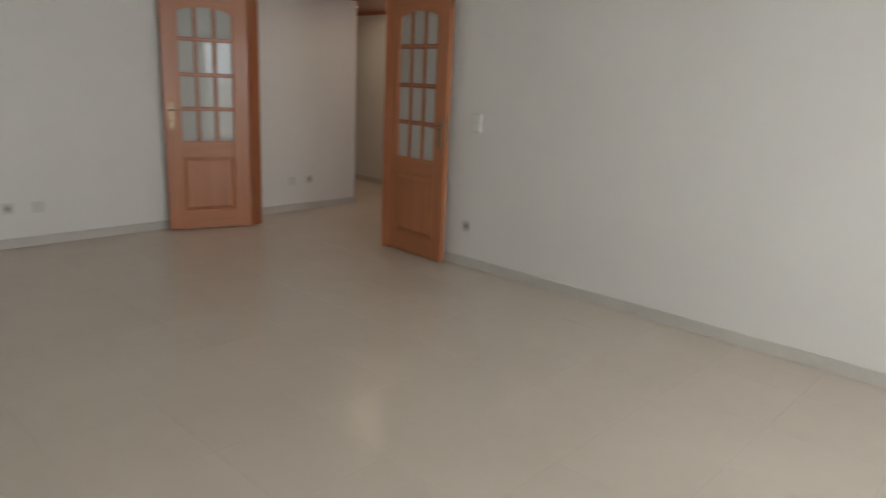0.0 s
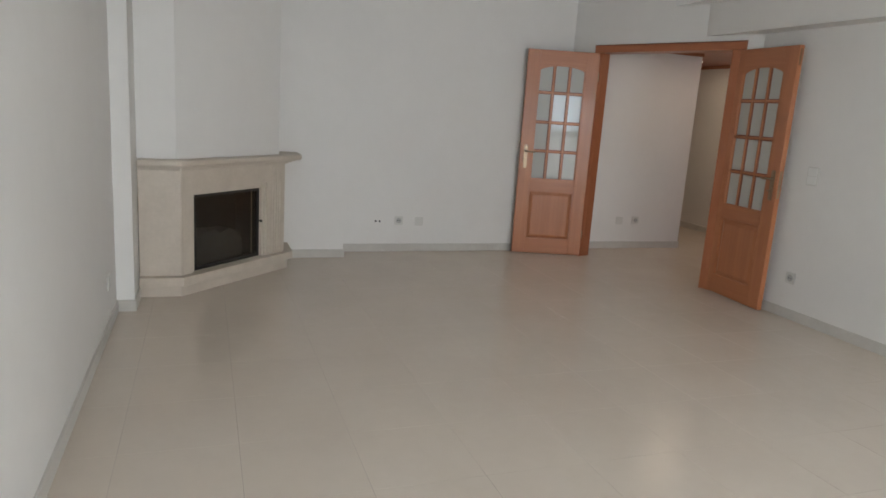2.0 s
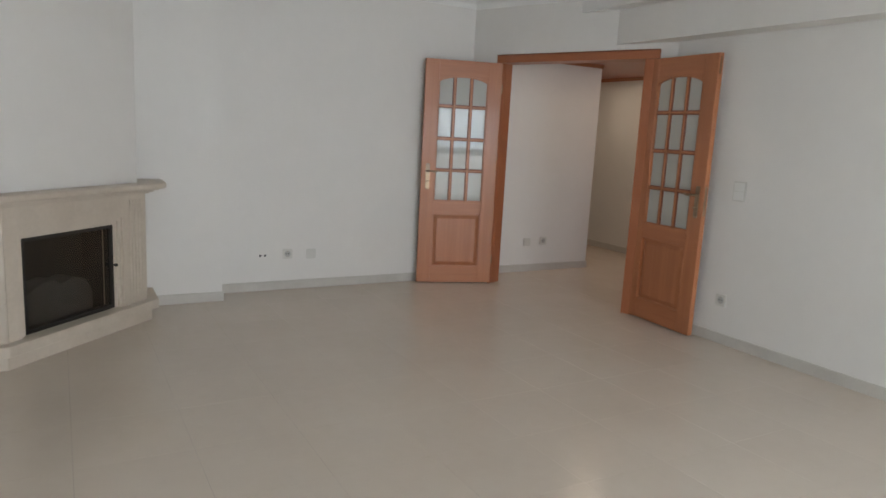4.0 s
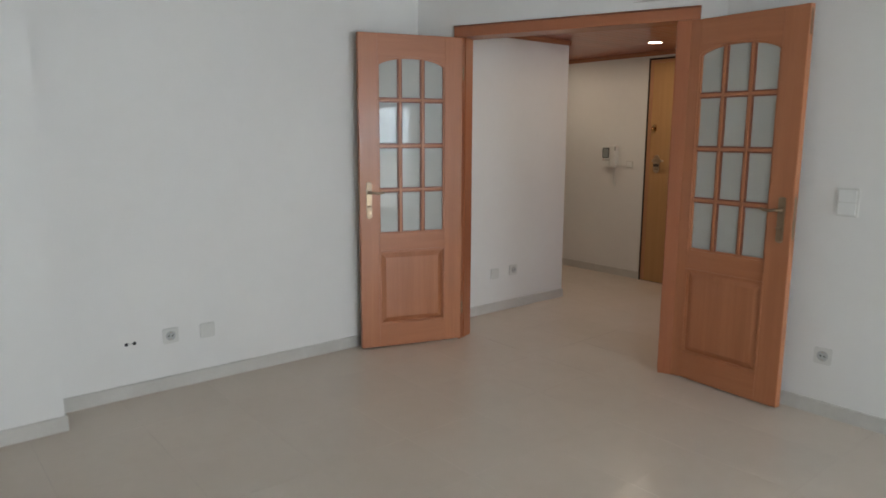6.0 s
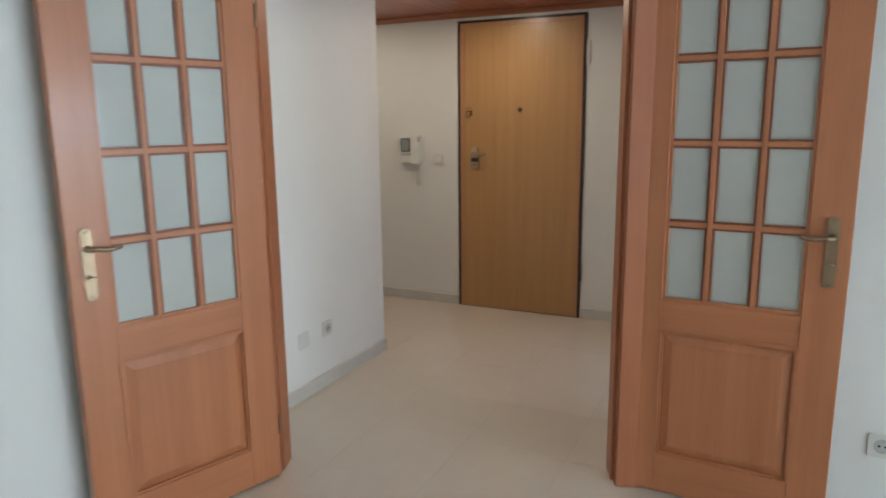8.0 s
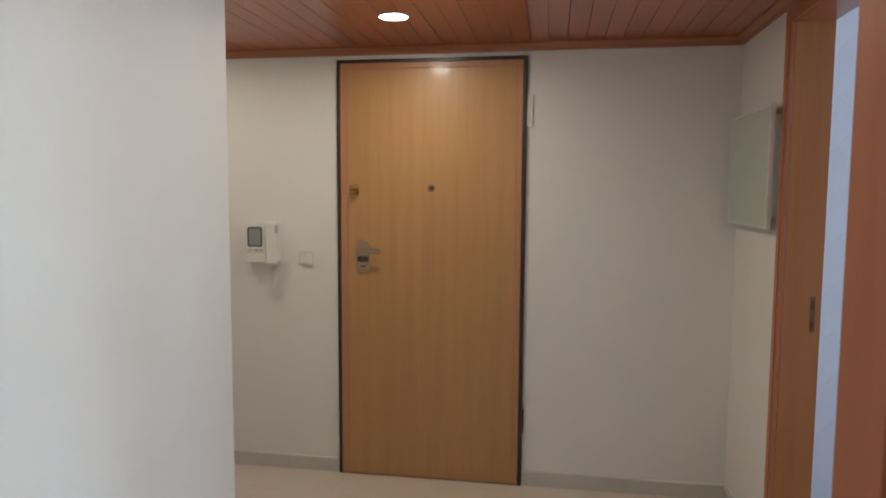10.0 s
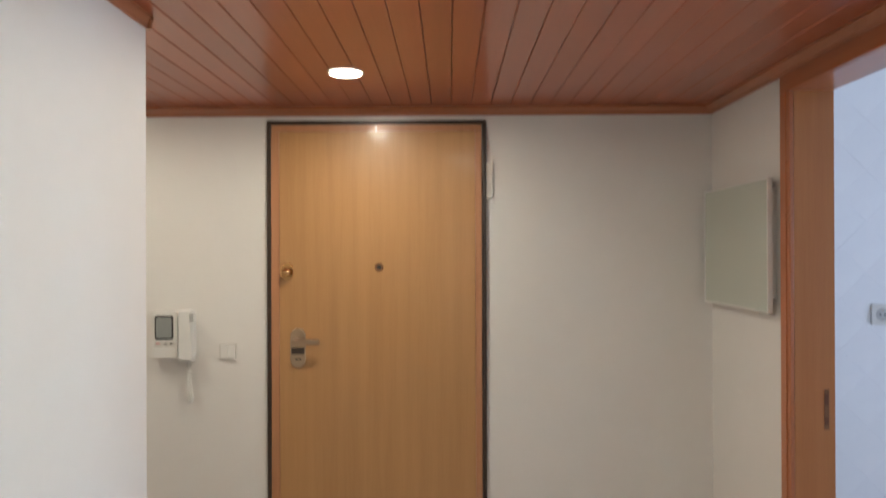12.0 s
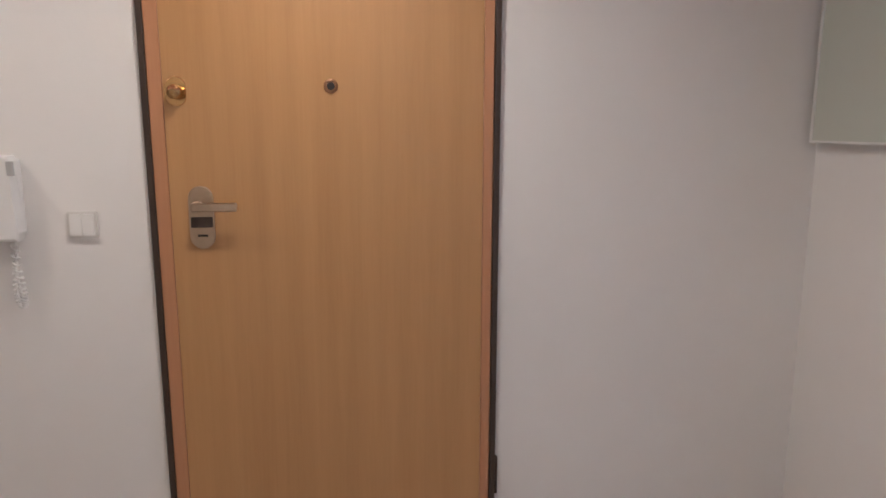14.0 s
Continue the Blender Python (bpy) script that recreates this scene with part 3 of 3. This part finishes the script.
# ---------- fireplace ----------
fp = thing("fireplace", Matrix.Identity(4), "beige limestone corner fireplace with mantel and glazed black insert", "fireplace")
def hearth_plan(o, end):
    """The plan of the fireplace grown outwards by o, with its far return at y = end."""
    k = o * 0.414
    return [(0.245, -4.615), (1.385 + o, -4.615), (1.385 + o, -4.355 + k), (-2.97 + 1.414 * o - end, end), (0.245, end)]


part("plinth", prism(B(), hearth_plan(0.02, -3.545), 0, 0.078), STONE, fp)
part("hearth_slab", prism(B(), hearth_plan(0.055, -3.50), 0.0785, 0.141, 0.004), STONE, fp, "pale limestone hearth slab")
part("side_panel", box(B(), 0.9, -4.615, 0.1415, 1.380, -4.375, 0.872), STONE, fp)
part("side_panel", box(B(), 0.25, -3.80, 0.1415, 0.60, -3.578, 0.872), STONE, fp)
FM = pose(1.385, -4.355, 0, 0, 0, 135)
part("surround", slab(B(), [(0, 0.1415), (0.105, 0.1415), (0.105, 0.735), (0.888, 0.735), (0.888, 0.1415), (1.105, 0.1415), (1.105, 0.872), (0, 0.872)], 0, 0.12), STONE, fp, "limestone surround with fluted side", m=FM)
part("corner_bead", prism(B(), [(0, 0.0), (0.012, -0.006), (0.024, 0.0), (0.02, 0.02), (-0.02, 0.02)], 0.1415, 0.872), STONE, fp, m=FM)
for k in range(4):
    part("flute", box(B(), 0.955 + 0.030 * k, -0.005, 0.17, 0.972 + 0.030 * k, 0.002, 0.84, 0.002), STONE, fp, m=FM)
bm = B()
slab(bm, [(0.105, 0.1415), (0.132, 0.1415), (0.132, 0.712), (0.862, 0.712), (0.862, 0.1415), (0.888, 0.1415), (0.888, 0.735), (0.105, 0.735)], 0.015, 0.12)
slab(bm, [(0.132, 0.1415), (0.155, 0.1415), (0.155, 0.690), (0.838, 0.690), (0.838, 0.1415), (0.862, 0.1415), (0.862, 0.712), (0.132, 0.712)], 0.030, 0.12)
part("inner_moulding", bm, STONE, fp, "stepped limestone moulding round the firebox", m=FM)
insert = part("insert_frame", ring_strip(B(), 0.156, 0.143, 0.837, 0.689, 0.022, 0.034, 0.09), BLACK, fp, "black metal insert door", m=FM)
part("glass", box(B(), 0.176, 0.044, 0.163, 0.817, 0.048, 0.669), FIREGLASS, insert, "sooty dark glass")
part("knob", turned(B(), [(0.006, 0), (0.006, 0.02), (0.011, 0.024), (0.011, 0.034), (0, 0.037)], 12, pose(0.828, 0.034, 0.43, 90)), BLACK, insert)
bm = B()
box(bm, 0.143, 0.28, 0.143, 0.850, 0.30, 0.696)
box(bm, 0.143, 0.121, 0.143, 0.155, 0.28, 0.696)
box(bm, 0.838, 0.121, 0.143, 0.850, 0.28, 0.696)
box(bm, 0.155, 0.121, 0.690, 0.838, 0.28, 0.696)
box(bm, 0.155, 0.121, 0.143, 0.838, 0.28, 0.150)
part("firebox", bm, SOOT, insert, "sooty firebrick lining")
bm = B()
rng = random.Random(5)
crest = [(0.20 + 0.05 * k, 0.27 + 0.10 * math.sin(math.pi * k / 11.5) ** 0.7 + rng.uniform(-0.02, 0.035)) for k in range(12)]
slab(bm, [(0.20, 0.150)] + crest + [(0.75, 0.150)], 0.125, 0.26, 0.008)
part("ash_bed", bm, ASH, insert, "heap of pale grey ash behind the glass")
bm = B()
for o, z0, z1 in ((0.012, 0.8725, 0.882), (0.026, 0.8822, 0.893), (0.042, 0.8932, 0.900)):
    prism(bm, hearth_plan(o, -3.573 + 2.2 * o), z0, z1, 0.003)
top = hearth_plan(0.062, -3.425)
top[3:4] = [(top[3][0] + 0.03, -3.455), (top[3][0] - 0.03, -3.425)]
prism(bm, top, 0.9002, 0.943, 0.012)
part("mantel", bm, STONE, fp, "moulded limestone mantel shelf")

# ---------- air vent in the hood ----------
vent = thing("air_vent", pose(1.030, -4.070, 2.087, 0, 0, 135), "small grey metal air grille in the chimney hood", "air vent")
part("frame", ring_strip(B(), -0.126, 0, 0.126, 0.150, 0.012, -0.006, -0.0005), WHITEFRAME, vent, "white rim")
part("backing", box(B(), -0.114, -0.0015, 0.012, 0.114, -0.0004, 0.138), GREYPLASTIC, vent)
for k in range(14):
    part("slat", box(B(), -0.111 + 0.0165 * k, -0.0048, 0.0125, -0.101 + 0.0165 * k, -0.0016, 0.1375), IVORY, vent)

# ---------- sockets and switches ----------


def wall_pose(x, y, z, rz):
    return pose(x, y, z, 0, 0, rz)


def socket(m, label, group="power sockets"):
    t = thing("power_socket", m, label, "socket", group)
    part("plate", slab(B(), rounded(0.084, 0.084, 0.008), -0.009, -0.0005, 0.003), IVORY, t)
    part("well", turned(B(), [(0.0265, 0), (0.0265, 0.0012), (0.0225, 0.0012), (0.0225, 0.0003), (0, 0.0003)], 24, pose(0, -0.0092, 0, 90)), GREYPLASTIC, t, "recessed round socket well")
    for dx in (-0.0095, 0.0095):
        part("pin_hole", turned(B(), [(0.0045, 0), (0.004, 0.0006), (0, 0.0006)], 10, pose(dx, -0.0096, 0, 90)), HOLE, t)
    for dz in (-0.0195, 0.0195):
        part("earth_clip", box(B(), -0.003, -0.0112, dz - 0.003, 0.003, -0.0095, dz + 0.003), STEEL, t)
    return t


def blank(m, label):
    t = thing("blank_plate", m, label, "wall plate", "blank wall plates")
    part("plate", slab(B(), rounded(0.084, 0.084, 0.008), -0.009, -0.0005, 0.003), IVORY, t)
    part("cover", slab(B(), rounded(0.058, 0.058, 0.004), -0.0105, -0.0085, 0.001), IVORY, t)
    return t


def switch(m, label, rockers, w, h, upright=False):
    t = thing("light_switch", m, label, "switch", "light switches")
    part("plate", slab(B(), rounded(w, h, 0.005), -0.009, -0.0005, 0.003), IVORY, t)
    for k in range(rockers):
        if upright:
            dz = (k - (rockers - 1) / 2) * (h - 0.016) / rockers
            p = part("rocker", slab(B(), rounded(w - 0.018, (h - 0.02) / rockers - 0.002, 0.003, 0, dz), -0.0135, -0.0085, 0.002), PLASTIC, t)
        else:
            dx = (k - (rockers - 1) / 2) * (w - 0.012) / rockers
            p = part("rocker", slab(B(), rounded((w - 0.014) / rockers - 0.0015, h - 0.014, 0.002, dx, 0), -0.0135 - 0.002 * k, -0.0085, 0.002), PLASTIC, t)
    return t


socket(wall_pose(0, -2.417, 0.303, 90), "white wall socket above the living room skirting")
blank(wall_pose(0, -2.212, 0.297, 90), "white blank plate beside the socket")
holes = thing("wall_box_holes", wall_pose(0, -2.625, 0.294, 90), "two bare screw holes in the white plaster", "wall holes")
for dx in (-0.02, 0.02):
    part("hole", turned(B(), [(0.010, 0), (0.008, 0.001), (0, 0.001)], 12, pose(dx, -0.0004, 0, 90)), HOLE, holes)
part("wire_end", tube(B(), [(-0.014, -0.001, 0), (0, -0.004, 0.002), (0.014, -0.001, 0)], 0.002, 6), GREYPLASTIC, holes)
socket(wall_pose(2.437, 0, 0.309, 0), "white wall socket near the folded door leaf")
switch(wall_pose(2.479, 0, 1.086, 0), "white two-gang light switch on the white wall", 2, 0.096, 0.138, True)
blank(wall_pose(HX, 0.127, 0.309, 90), "white blank plate on the hall wall")
socket(wall_pose(HX, 0.336, 0.316, 90), "white wall socket on the hall wall")
blank(wall_pose(2.09, LY, 0.289, 180), "white blank plate on the fireplace side wall")
switch(wall_pose(-0.238, EX, 1.116, 0), "white double light switch beside the entrance door", 2, 0.074, 0.070)

# ---------- entrance door ----------
ed = thing("entrance_door", pose(-0.022, EX, -0.008), "closed oak-veneered security door in a dark metal frame", "door")
bm = B()
box(bm, -0.044, -0.018, 0, -0.028, 0.08, 2.095, 0.002)
box(bm, 0.878, -0.018, 0, 0.895, 0.08, 2.095, 0.002)
box(bm, -0.044, -0.018, 2.0955, 0.895, 0.08, 2.112, 0.002)
part("metal_frame", bm, BROWN_METAL, ed, "dark brown metal frame")
part("edge_strip", box(B(), -0.0275, -0.014, 0.012, 0.008, 0.06, 2.066, 0.002), OAK_EDGE, ed)
part("edge_strip", box(B(), 0.849, -0.014, 0.012, 0.8765, 0.06, 2.066, 0.002), OAK_EDGE, ed)
part("edge_strip", box(B(), -0.0255, -0.014, 2.0665, 0.8765, 0.06, 2.095, 0.002), OAK_EDGE, ed)
part("leaf_panel", box(B(), 0.0085, -0.012, 0.012, 0.8485, 0.055, 2.0655, 0.0015), OAK, ed, "smooth oak veneer door face")
part("threshold", box(B(), -0.0255, -0.016, -0.006, 0.8765, 0.07, 0.011), BROWN_METAL, ed)
part("catch", box(B(), 0.421, -0.024, 2.062, 0.428, -0.0142, 2.090, 0.0015), STEEL, ed, "small bright metal pin over the door face")
lock = part("upper_lock", slab(B(), rounded(0.052, 0.074, 0.024, 0.041, 1.467), -0.016, -0.0121, 0.002), GOLD, ed, "polished brass rosette")
part("knob", turned(B(), [(0.012, 0), (0.012, 0.012), (0.017, 0.02), (0.019, 0.030), (0.016, 0.038), (0, 0.041)], 18, pose(0.044, -0.015, 1.465, 90)), GOLD, lock, "polished brass turning knob", True)
plate = part("handle_plate", slab(B(), rounded(0.064, 0.168, 0.0315, 0.0875, 1.139), -0.019, -0.0121, 0.003), STEEL, ed, "satin nickel lock plate")
bm = turned(B(), [(0.015, 0), (0.015, 0.01), (0.010, 0.014), (0.010, 0.05), (0, 0.051)], 16, pose(0.080, -0.018, 1.170, 90))
box(bm, 0.072, -0.072, 1.160, 0.188, -0.056, 1.182, 0.004)
part("lever", bm, STEEL, plate, "satin nickel lever handle")
part("display", box(B(), 0.060, -0.0215, 1.113, 0.116, -0.0185, 1.141, 0.002), BROWN_METAL, plate, "dark brown window in the plate")
part("card_slot", box(B(), 0.076, -0.0205, 1.088, 0.102, -0.0187, 1.094), BLACK, plate)
peep = part("peephole", turned(B(), [(0.019, 0), (0.019, 0.003), (0.0145, 0.005), (0.0115, 0.0045), (0.0115, 0.002), (0, 0.002)], 20, pose(0.436, -0.012, 1.484, 90)), WORN_BRASS, ed, "small brass peephole")
part("lens", turned(B(), [(0.011, 0), (0.008, 0.0008), (0, 0.001)], 14, pose(0.436, -0.0138, 1.484, 90)), BLACK, peep)
part("hinge", box(B(), 0.8955, -0.014, 1.779, 0.924, -0.0005, 1.934, 0.003), IVORY, ed, "pale painted hinge cover")
part("hinge", box(B(), 0.8955, -0.016, 0.280, 0.903, -0.0005, 0.40, 0.002), BROWN_METAL, ed, "dark metal hinge")

# ---------- video intercom ----------
ic = thing("video_intercom", pose(-0.552, EX, 1.294), "white video intercom with handset and coiled cord on the wall", "intercom")
part("body", slab(B(), rounded(0.108, 0.200, 0.008, 0.056, -0.100), -0.042, -0.0005, 0.005), PLASTIC, ic)
bez = part("screen_bezel", slab(B(), rounded(0.079, 0.102, 0.010, 0.053, -0.071), -0.0445, -0.0415, 0.002), BLACK, ic, "black screen bezel")
part("screen", slab(B(), rounded(0.066, 0.088, 0.008, 0.053, -0.071), -0.0455, -0.044, 0.001), SCREEN, bez, "blank grey screen")
strip_plate = part("button_strip", box(B(), 0.012, -0.0440, -0.153, 0.100, -0.0415, -0.131, 0.001), IVORY, ic, "pale strip with small buttons")
for bx, bw, bh, bmat in ((0.020, 0.016, 0.007, RED), (0.052, 0.014, 0.004, BLACK), (0.078, 0.014, 0.004, BLACK), (0.058, 0.010, 0.003, GREYPLASTIC)):
    bz = -0.146 if bmat is GREYPLASTIC else -0.139
    part("button", box(B(), bx, -0.0450, bz - bh / 2, bx + bw, -0.0438, bz + bh / 2), bmat, strip_plate, "small red light" if bmat is RED else "")
part("speaker_lip", box(B(), 0.006, -0.0435, -0.190, 0.106, -0.0415, -0.160, 0.001), PLASTIC, ic)
bm = B()
slab(bm, [(0.118, -0.212), (0.176, -0.212), (0.182, -0.19), (0.176, -0.15), (0.172, -0.06), (0.178, -0.01), (0.172, 0.004), (0.124, 0.004), (0.118, -0.01), (0.122, -0.06), (0.122, -0.15)], -0.062, -0.022, 0.008)
hs = part("handset", bm, PLASTIC, ic, "white handset")
part("cradle", box(B(), 0.1125, -0.022, -0.20, 0.176, -0.0005, -0.005, 0.004), PLASTIC, ic)
part("hook_switch", box(B(), 0.169, -0.0655, -0.046, 0.184, -0.056, -0.010, 0.001), GREYPLASTIC, hs, "grey hook button")
pts = []
for k in range(480):
    u = k / 479
    tight = max(0.0, 1 - 1.6 * u)
    ang = u * 2 * math.pi * 30
    px = 0.152 + 0.017 * math.sin(2 * math.pi * u) * (1 - tight) + 0.012 * u
    pz = -0.212 - 0.175 * math.sin(math.pi * min(1.0, u * 1.04)) ** 0.85
    rad = 0.0035 + 0.0045 * tight
    pts.append((px + rad * math.cos(ang), -0.030 + rad * math.sin(ang), pz + 0.003 * math.sin(ang)))
part("coiled_cord", tube(B(), pts, 0.0031, 6), PLASTIC, ic, "white coiled cord", True)

# ---------- panel on the hall wall ----------
fb = thing("fuse_panel", pose(RX, 1.788, 1.567, 0, 0, -90), "white fuse panel cover standing proud of the hall wall", "electrical panel")
part("back_box", box(B(), -0.255, -0.026, -0.19, 0.262, -0.0005, 0.19, 0.003), PLASTIC, fb)
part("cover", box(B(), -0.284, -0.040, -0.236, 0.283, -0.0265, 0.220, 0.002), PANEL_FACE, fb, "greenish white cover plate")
part("rim", ring_strip(B(), -0.288, -0.240, 0.287, 0.224, 0.006, -0.045, -0.028), PLASTIC, fb, "thin white rim")

# ---------- downlights ----------
for sx, sy in SPOT_PLACES:
    dl = thing("downlight", pose(sx, sy, HALL_TOP), "round lit downlight set in the board ceiling", "ceiling light", "hall downlights")
    part("ring", turned(B(), [(0.063, 0.002), (0.062, -0.004), (0.056, -0.005), (0.056, 0.002)], 32, Matrix.Identity(4)), PLASTIC, dl, "white ring")
    d = part("diffuser", turned(B(), [(0.0558, -0.001), (0.055, -0.004), (0, -0.0045)], 32, Matrix.Identity(4)), LAMPGLOW, dl, "glowing white disc")

# ---------- doorway of the tiled room ----------
kf = thing("door_frame", pose(RX, 0, 0), "reddish wood frame of the open doorway to the tiled room", "door frame")
for y0, y1, yj0, yj1 in ((KY0 - 0.065, KY0, KY0 - 0.0295, KY0), (KY1, KY1 + 0.065, KY1, KY1 + 0.0295)):
    part("side_casing", box(B(), -0.015, y0, 0, -0.0005, y1, KZ - 0.0005, 0.003), BEECH, kf)
    part("jamb", box(B(), 0.0, yj0, 0, 0.13, yj1, KZ - 0.0005), JAMB, kf)
part("head_casing", box(B(), -0.015, KY0 - 0.065, KZ, -0.0005, KY1 + 0.065, TZ - 0.001, 0.003), PLANK_Y, kf)
part("head_lining", box(B(), 0.0, KY0 - 0.0295, KZ, 0.13, KY1 + 0.0295, KZ + 0.0295), PLANK_Y, kf)
part("casing_bead", box(B(), -0.019, KY1 + 0.018, 0, -0.0152, KY1 + 0.026, KZ, 0.0015), BEECH, kf)
strike = part("strike_plate", box(B(), 0.094, KY1 - 0.0015, 0.96, 0.110, KY1 - 0.0002, 1.09), WORN_BRASS, kf, "dull brass strike plate")
part("latch_hole", box(B(), 0.095, KY1 - 0.0020, 1.04, 0.107, KY1 - 0.0012, 1.075), DARK_WOOD, strike)
part("latch_hole", box(B(), 0.095, KY1 - 0.0020, 0.975, 0.107, KY1 - 0.0012, 1.00), DARK_WOOD, strike)

# ---------- tiled room seen through its doorway ----------
KW = 1.95
setting("wall_tiled", box(B(), RX + 0.13, KW + 0.0017, -0.02, 4.8, KW + 0.12, 2.7), WHITEGROUT, "wall behind the glazed tiles", "wall")
bm = B()
box(bm, 4.6, 0.12, -0.02, 4.8, KW + 0.12, 0.9)
box(bm, 4.6, 0.12, 2.1, 4.8, KW + 0.12, 2.7)
box(bm, 4.6, 0.12, 0.9, 4.8, 0.3, 2.1)
box(bm, 4.6, 1.5, 0.9, 4.8, KW + 0.12, 2.1)
setting("wall_tiled_window", bm, PAINT, "white wall of the tiled room with a window", "wall")
setting("floor_tiled_room", box(B(), RX + 0.13, 0.12, -0.009, 4.6, KW + 0.008, 0.0), TILE, "cream tiled floor of the side room", "floor")
setting("ceiling_tiled_room", box(B(), RX + 0.13, 0.1, 2.6, 4.8, KW + 0.12, 2.75), CEIL, "white ceiling of the side room", "ceiling")
socket(wall_pose(2.460, KW, 1.282, 0), "white wall socket on the glazed tiles")

# ---------- balcony window and the added second window ---
for k, (y0, y1) in enumerate(WINDOWS):
    win = tagged(thing("window_%d" % (k + 1), pose(WX, 0, 0), "white aluminium window with a middle rail, the second one added unseen", "window"), kind="structure")
    bm = B()
    box(bm, 0.05, y0, WZ0, 0.13, y0 + 0.06, WZ1)
    box(bm, 0.05, y1 - 0.06, WZ0, 0.13, y1, WZ1)
    box(bm, 0.05, y0 + 0.06, WZ1 - 0.06, 0.13, y1 - 0.06, WZ1)
    box(bm, 0.05, y0 + 0.06, WZ0, 0.13, y1 - 0.06, WZ0 + 0.06)
    part("window_frame", bm, WHITEFRAME, win)
    ym = (y0 + y1) / 2
    part("mullion", box(B(), 0.06, ym - 0.03, WZ0 + 0.06, 0.12, ym + 0.03, WZ1 - 0.06), WHITEFRAME, win)
    for a, b in ((y0 + 0.06, ym - 0.03), (ym + 0.03, y1 - 0.06)):
        p = part("pane", box(B(), 0.088, a - 0.01, WZ0 + 0.05, 0.092, b + 0.01, WZ1 - 0.05), WINGLASS, win)
        p.visible_shadow = False
        part("cross_bar", box(B(), 0.065, a + 0.002, 0.98, 0.115, b - 0.002, 1.04), WHITEFRAME, win)
        part("lower_bar", box(B(), 0.070, a + 0.002, 0.52, 0.110, b - 0.002, 0.55), WHITEFRAME, win)

setting("ground", box(B(), -400, -400, -3.4, 400, 400, -3.2), GROUND, "pale paved ground far below", "ground")

# ---------- glazed wall tiles ----------
tw = 0.148
me = mesh_of("tile", prism(B(), [(0.0, -tw * 0.7), (tw * 0.7, 0), (0.0, tw * 0.7), (-tw * 0.7, 0)], 0, 0.0075, 0.0005), WALLTILE)
wall_t = bpy.data.objects["wall_tiled"]
step = tw * 1.4 * 1.002
for i in range(0, 12):
    for j in range(3, 24):
        x, z = RX + 0.25 + i * step + (step / 2 if j % 2 else 0), j * step / 2
        if 2.15 < x < 4.5 and 0.3 < z < 2.36:
            ob = new("tile", me)
            ob.parent = wall_t
            ob.matrix_basis = pose(x, KW + 0.008, z, 90)
fm = mesh_of("frieze_tile", box(B(), -0.098, 0, -0.05, 0.098, 0.0075, 0.05, 0.0012), BLUE)
for i in range(12):
    ob = new("frieze_tile", fm)
    ob.parent = wall_t
    ob.matrix_basis = pose(RX + 0.27 + 0.2 * i, KW - 0.003, 2.365)

# ---------- floor tiles ----------
TX, TY, X0, Y0 = 0.4552, 0.4555, 0.427, -2.245
tile_me = mesh_of("floor_tile", box(B(), -TX / 2 + 0.0006, -TY / 2 + 0.0006, -0.009, TX / 2 - 0.0006, TY / 2 - 0.0006, 0), TILE)
floor = bpy.data.objects["floor"]
for i in range(-7, 17):
    for j in range(-6, 10):
        cx, cy = X0 + (i + 0.5) * TX, Y0 + (j + 0.5) * TY
        x0, x1, y0, y1 = cx - TX / 2, cx + TX / 2, cy - TY / 2, cy + TY / 2
        living = x1 > 0 and x0 < WX and y1 > LY and y0 < 0.02
        hall = x1 > HX and x0 < RX and y1 > -0.7 and y0 < EX
        side = x1 > -2.66 and x0 < HX and y1 > HY and y0 < EX
        if living or hall or side:
            ob = new("floor_tile", tile_me)
            ob.parent = floor
            ob.location = (cx, cy, 0)
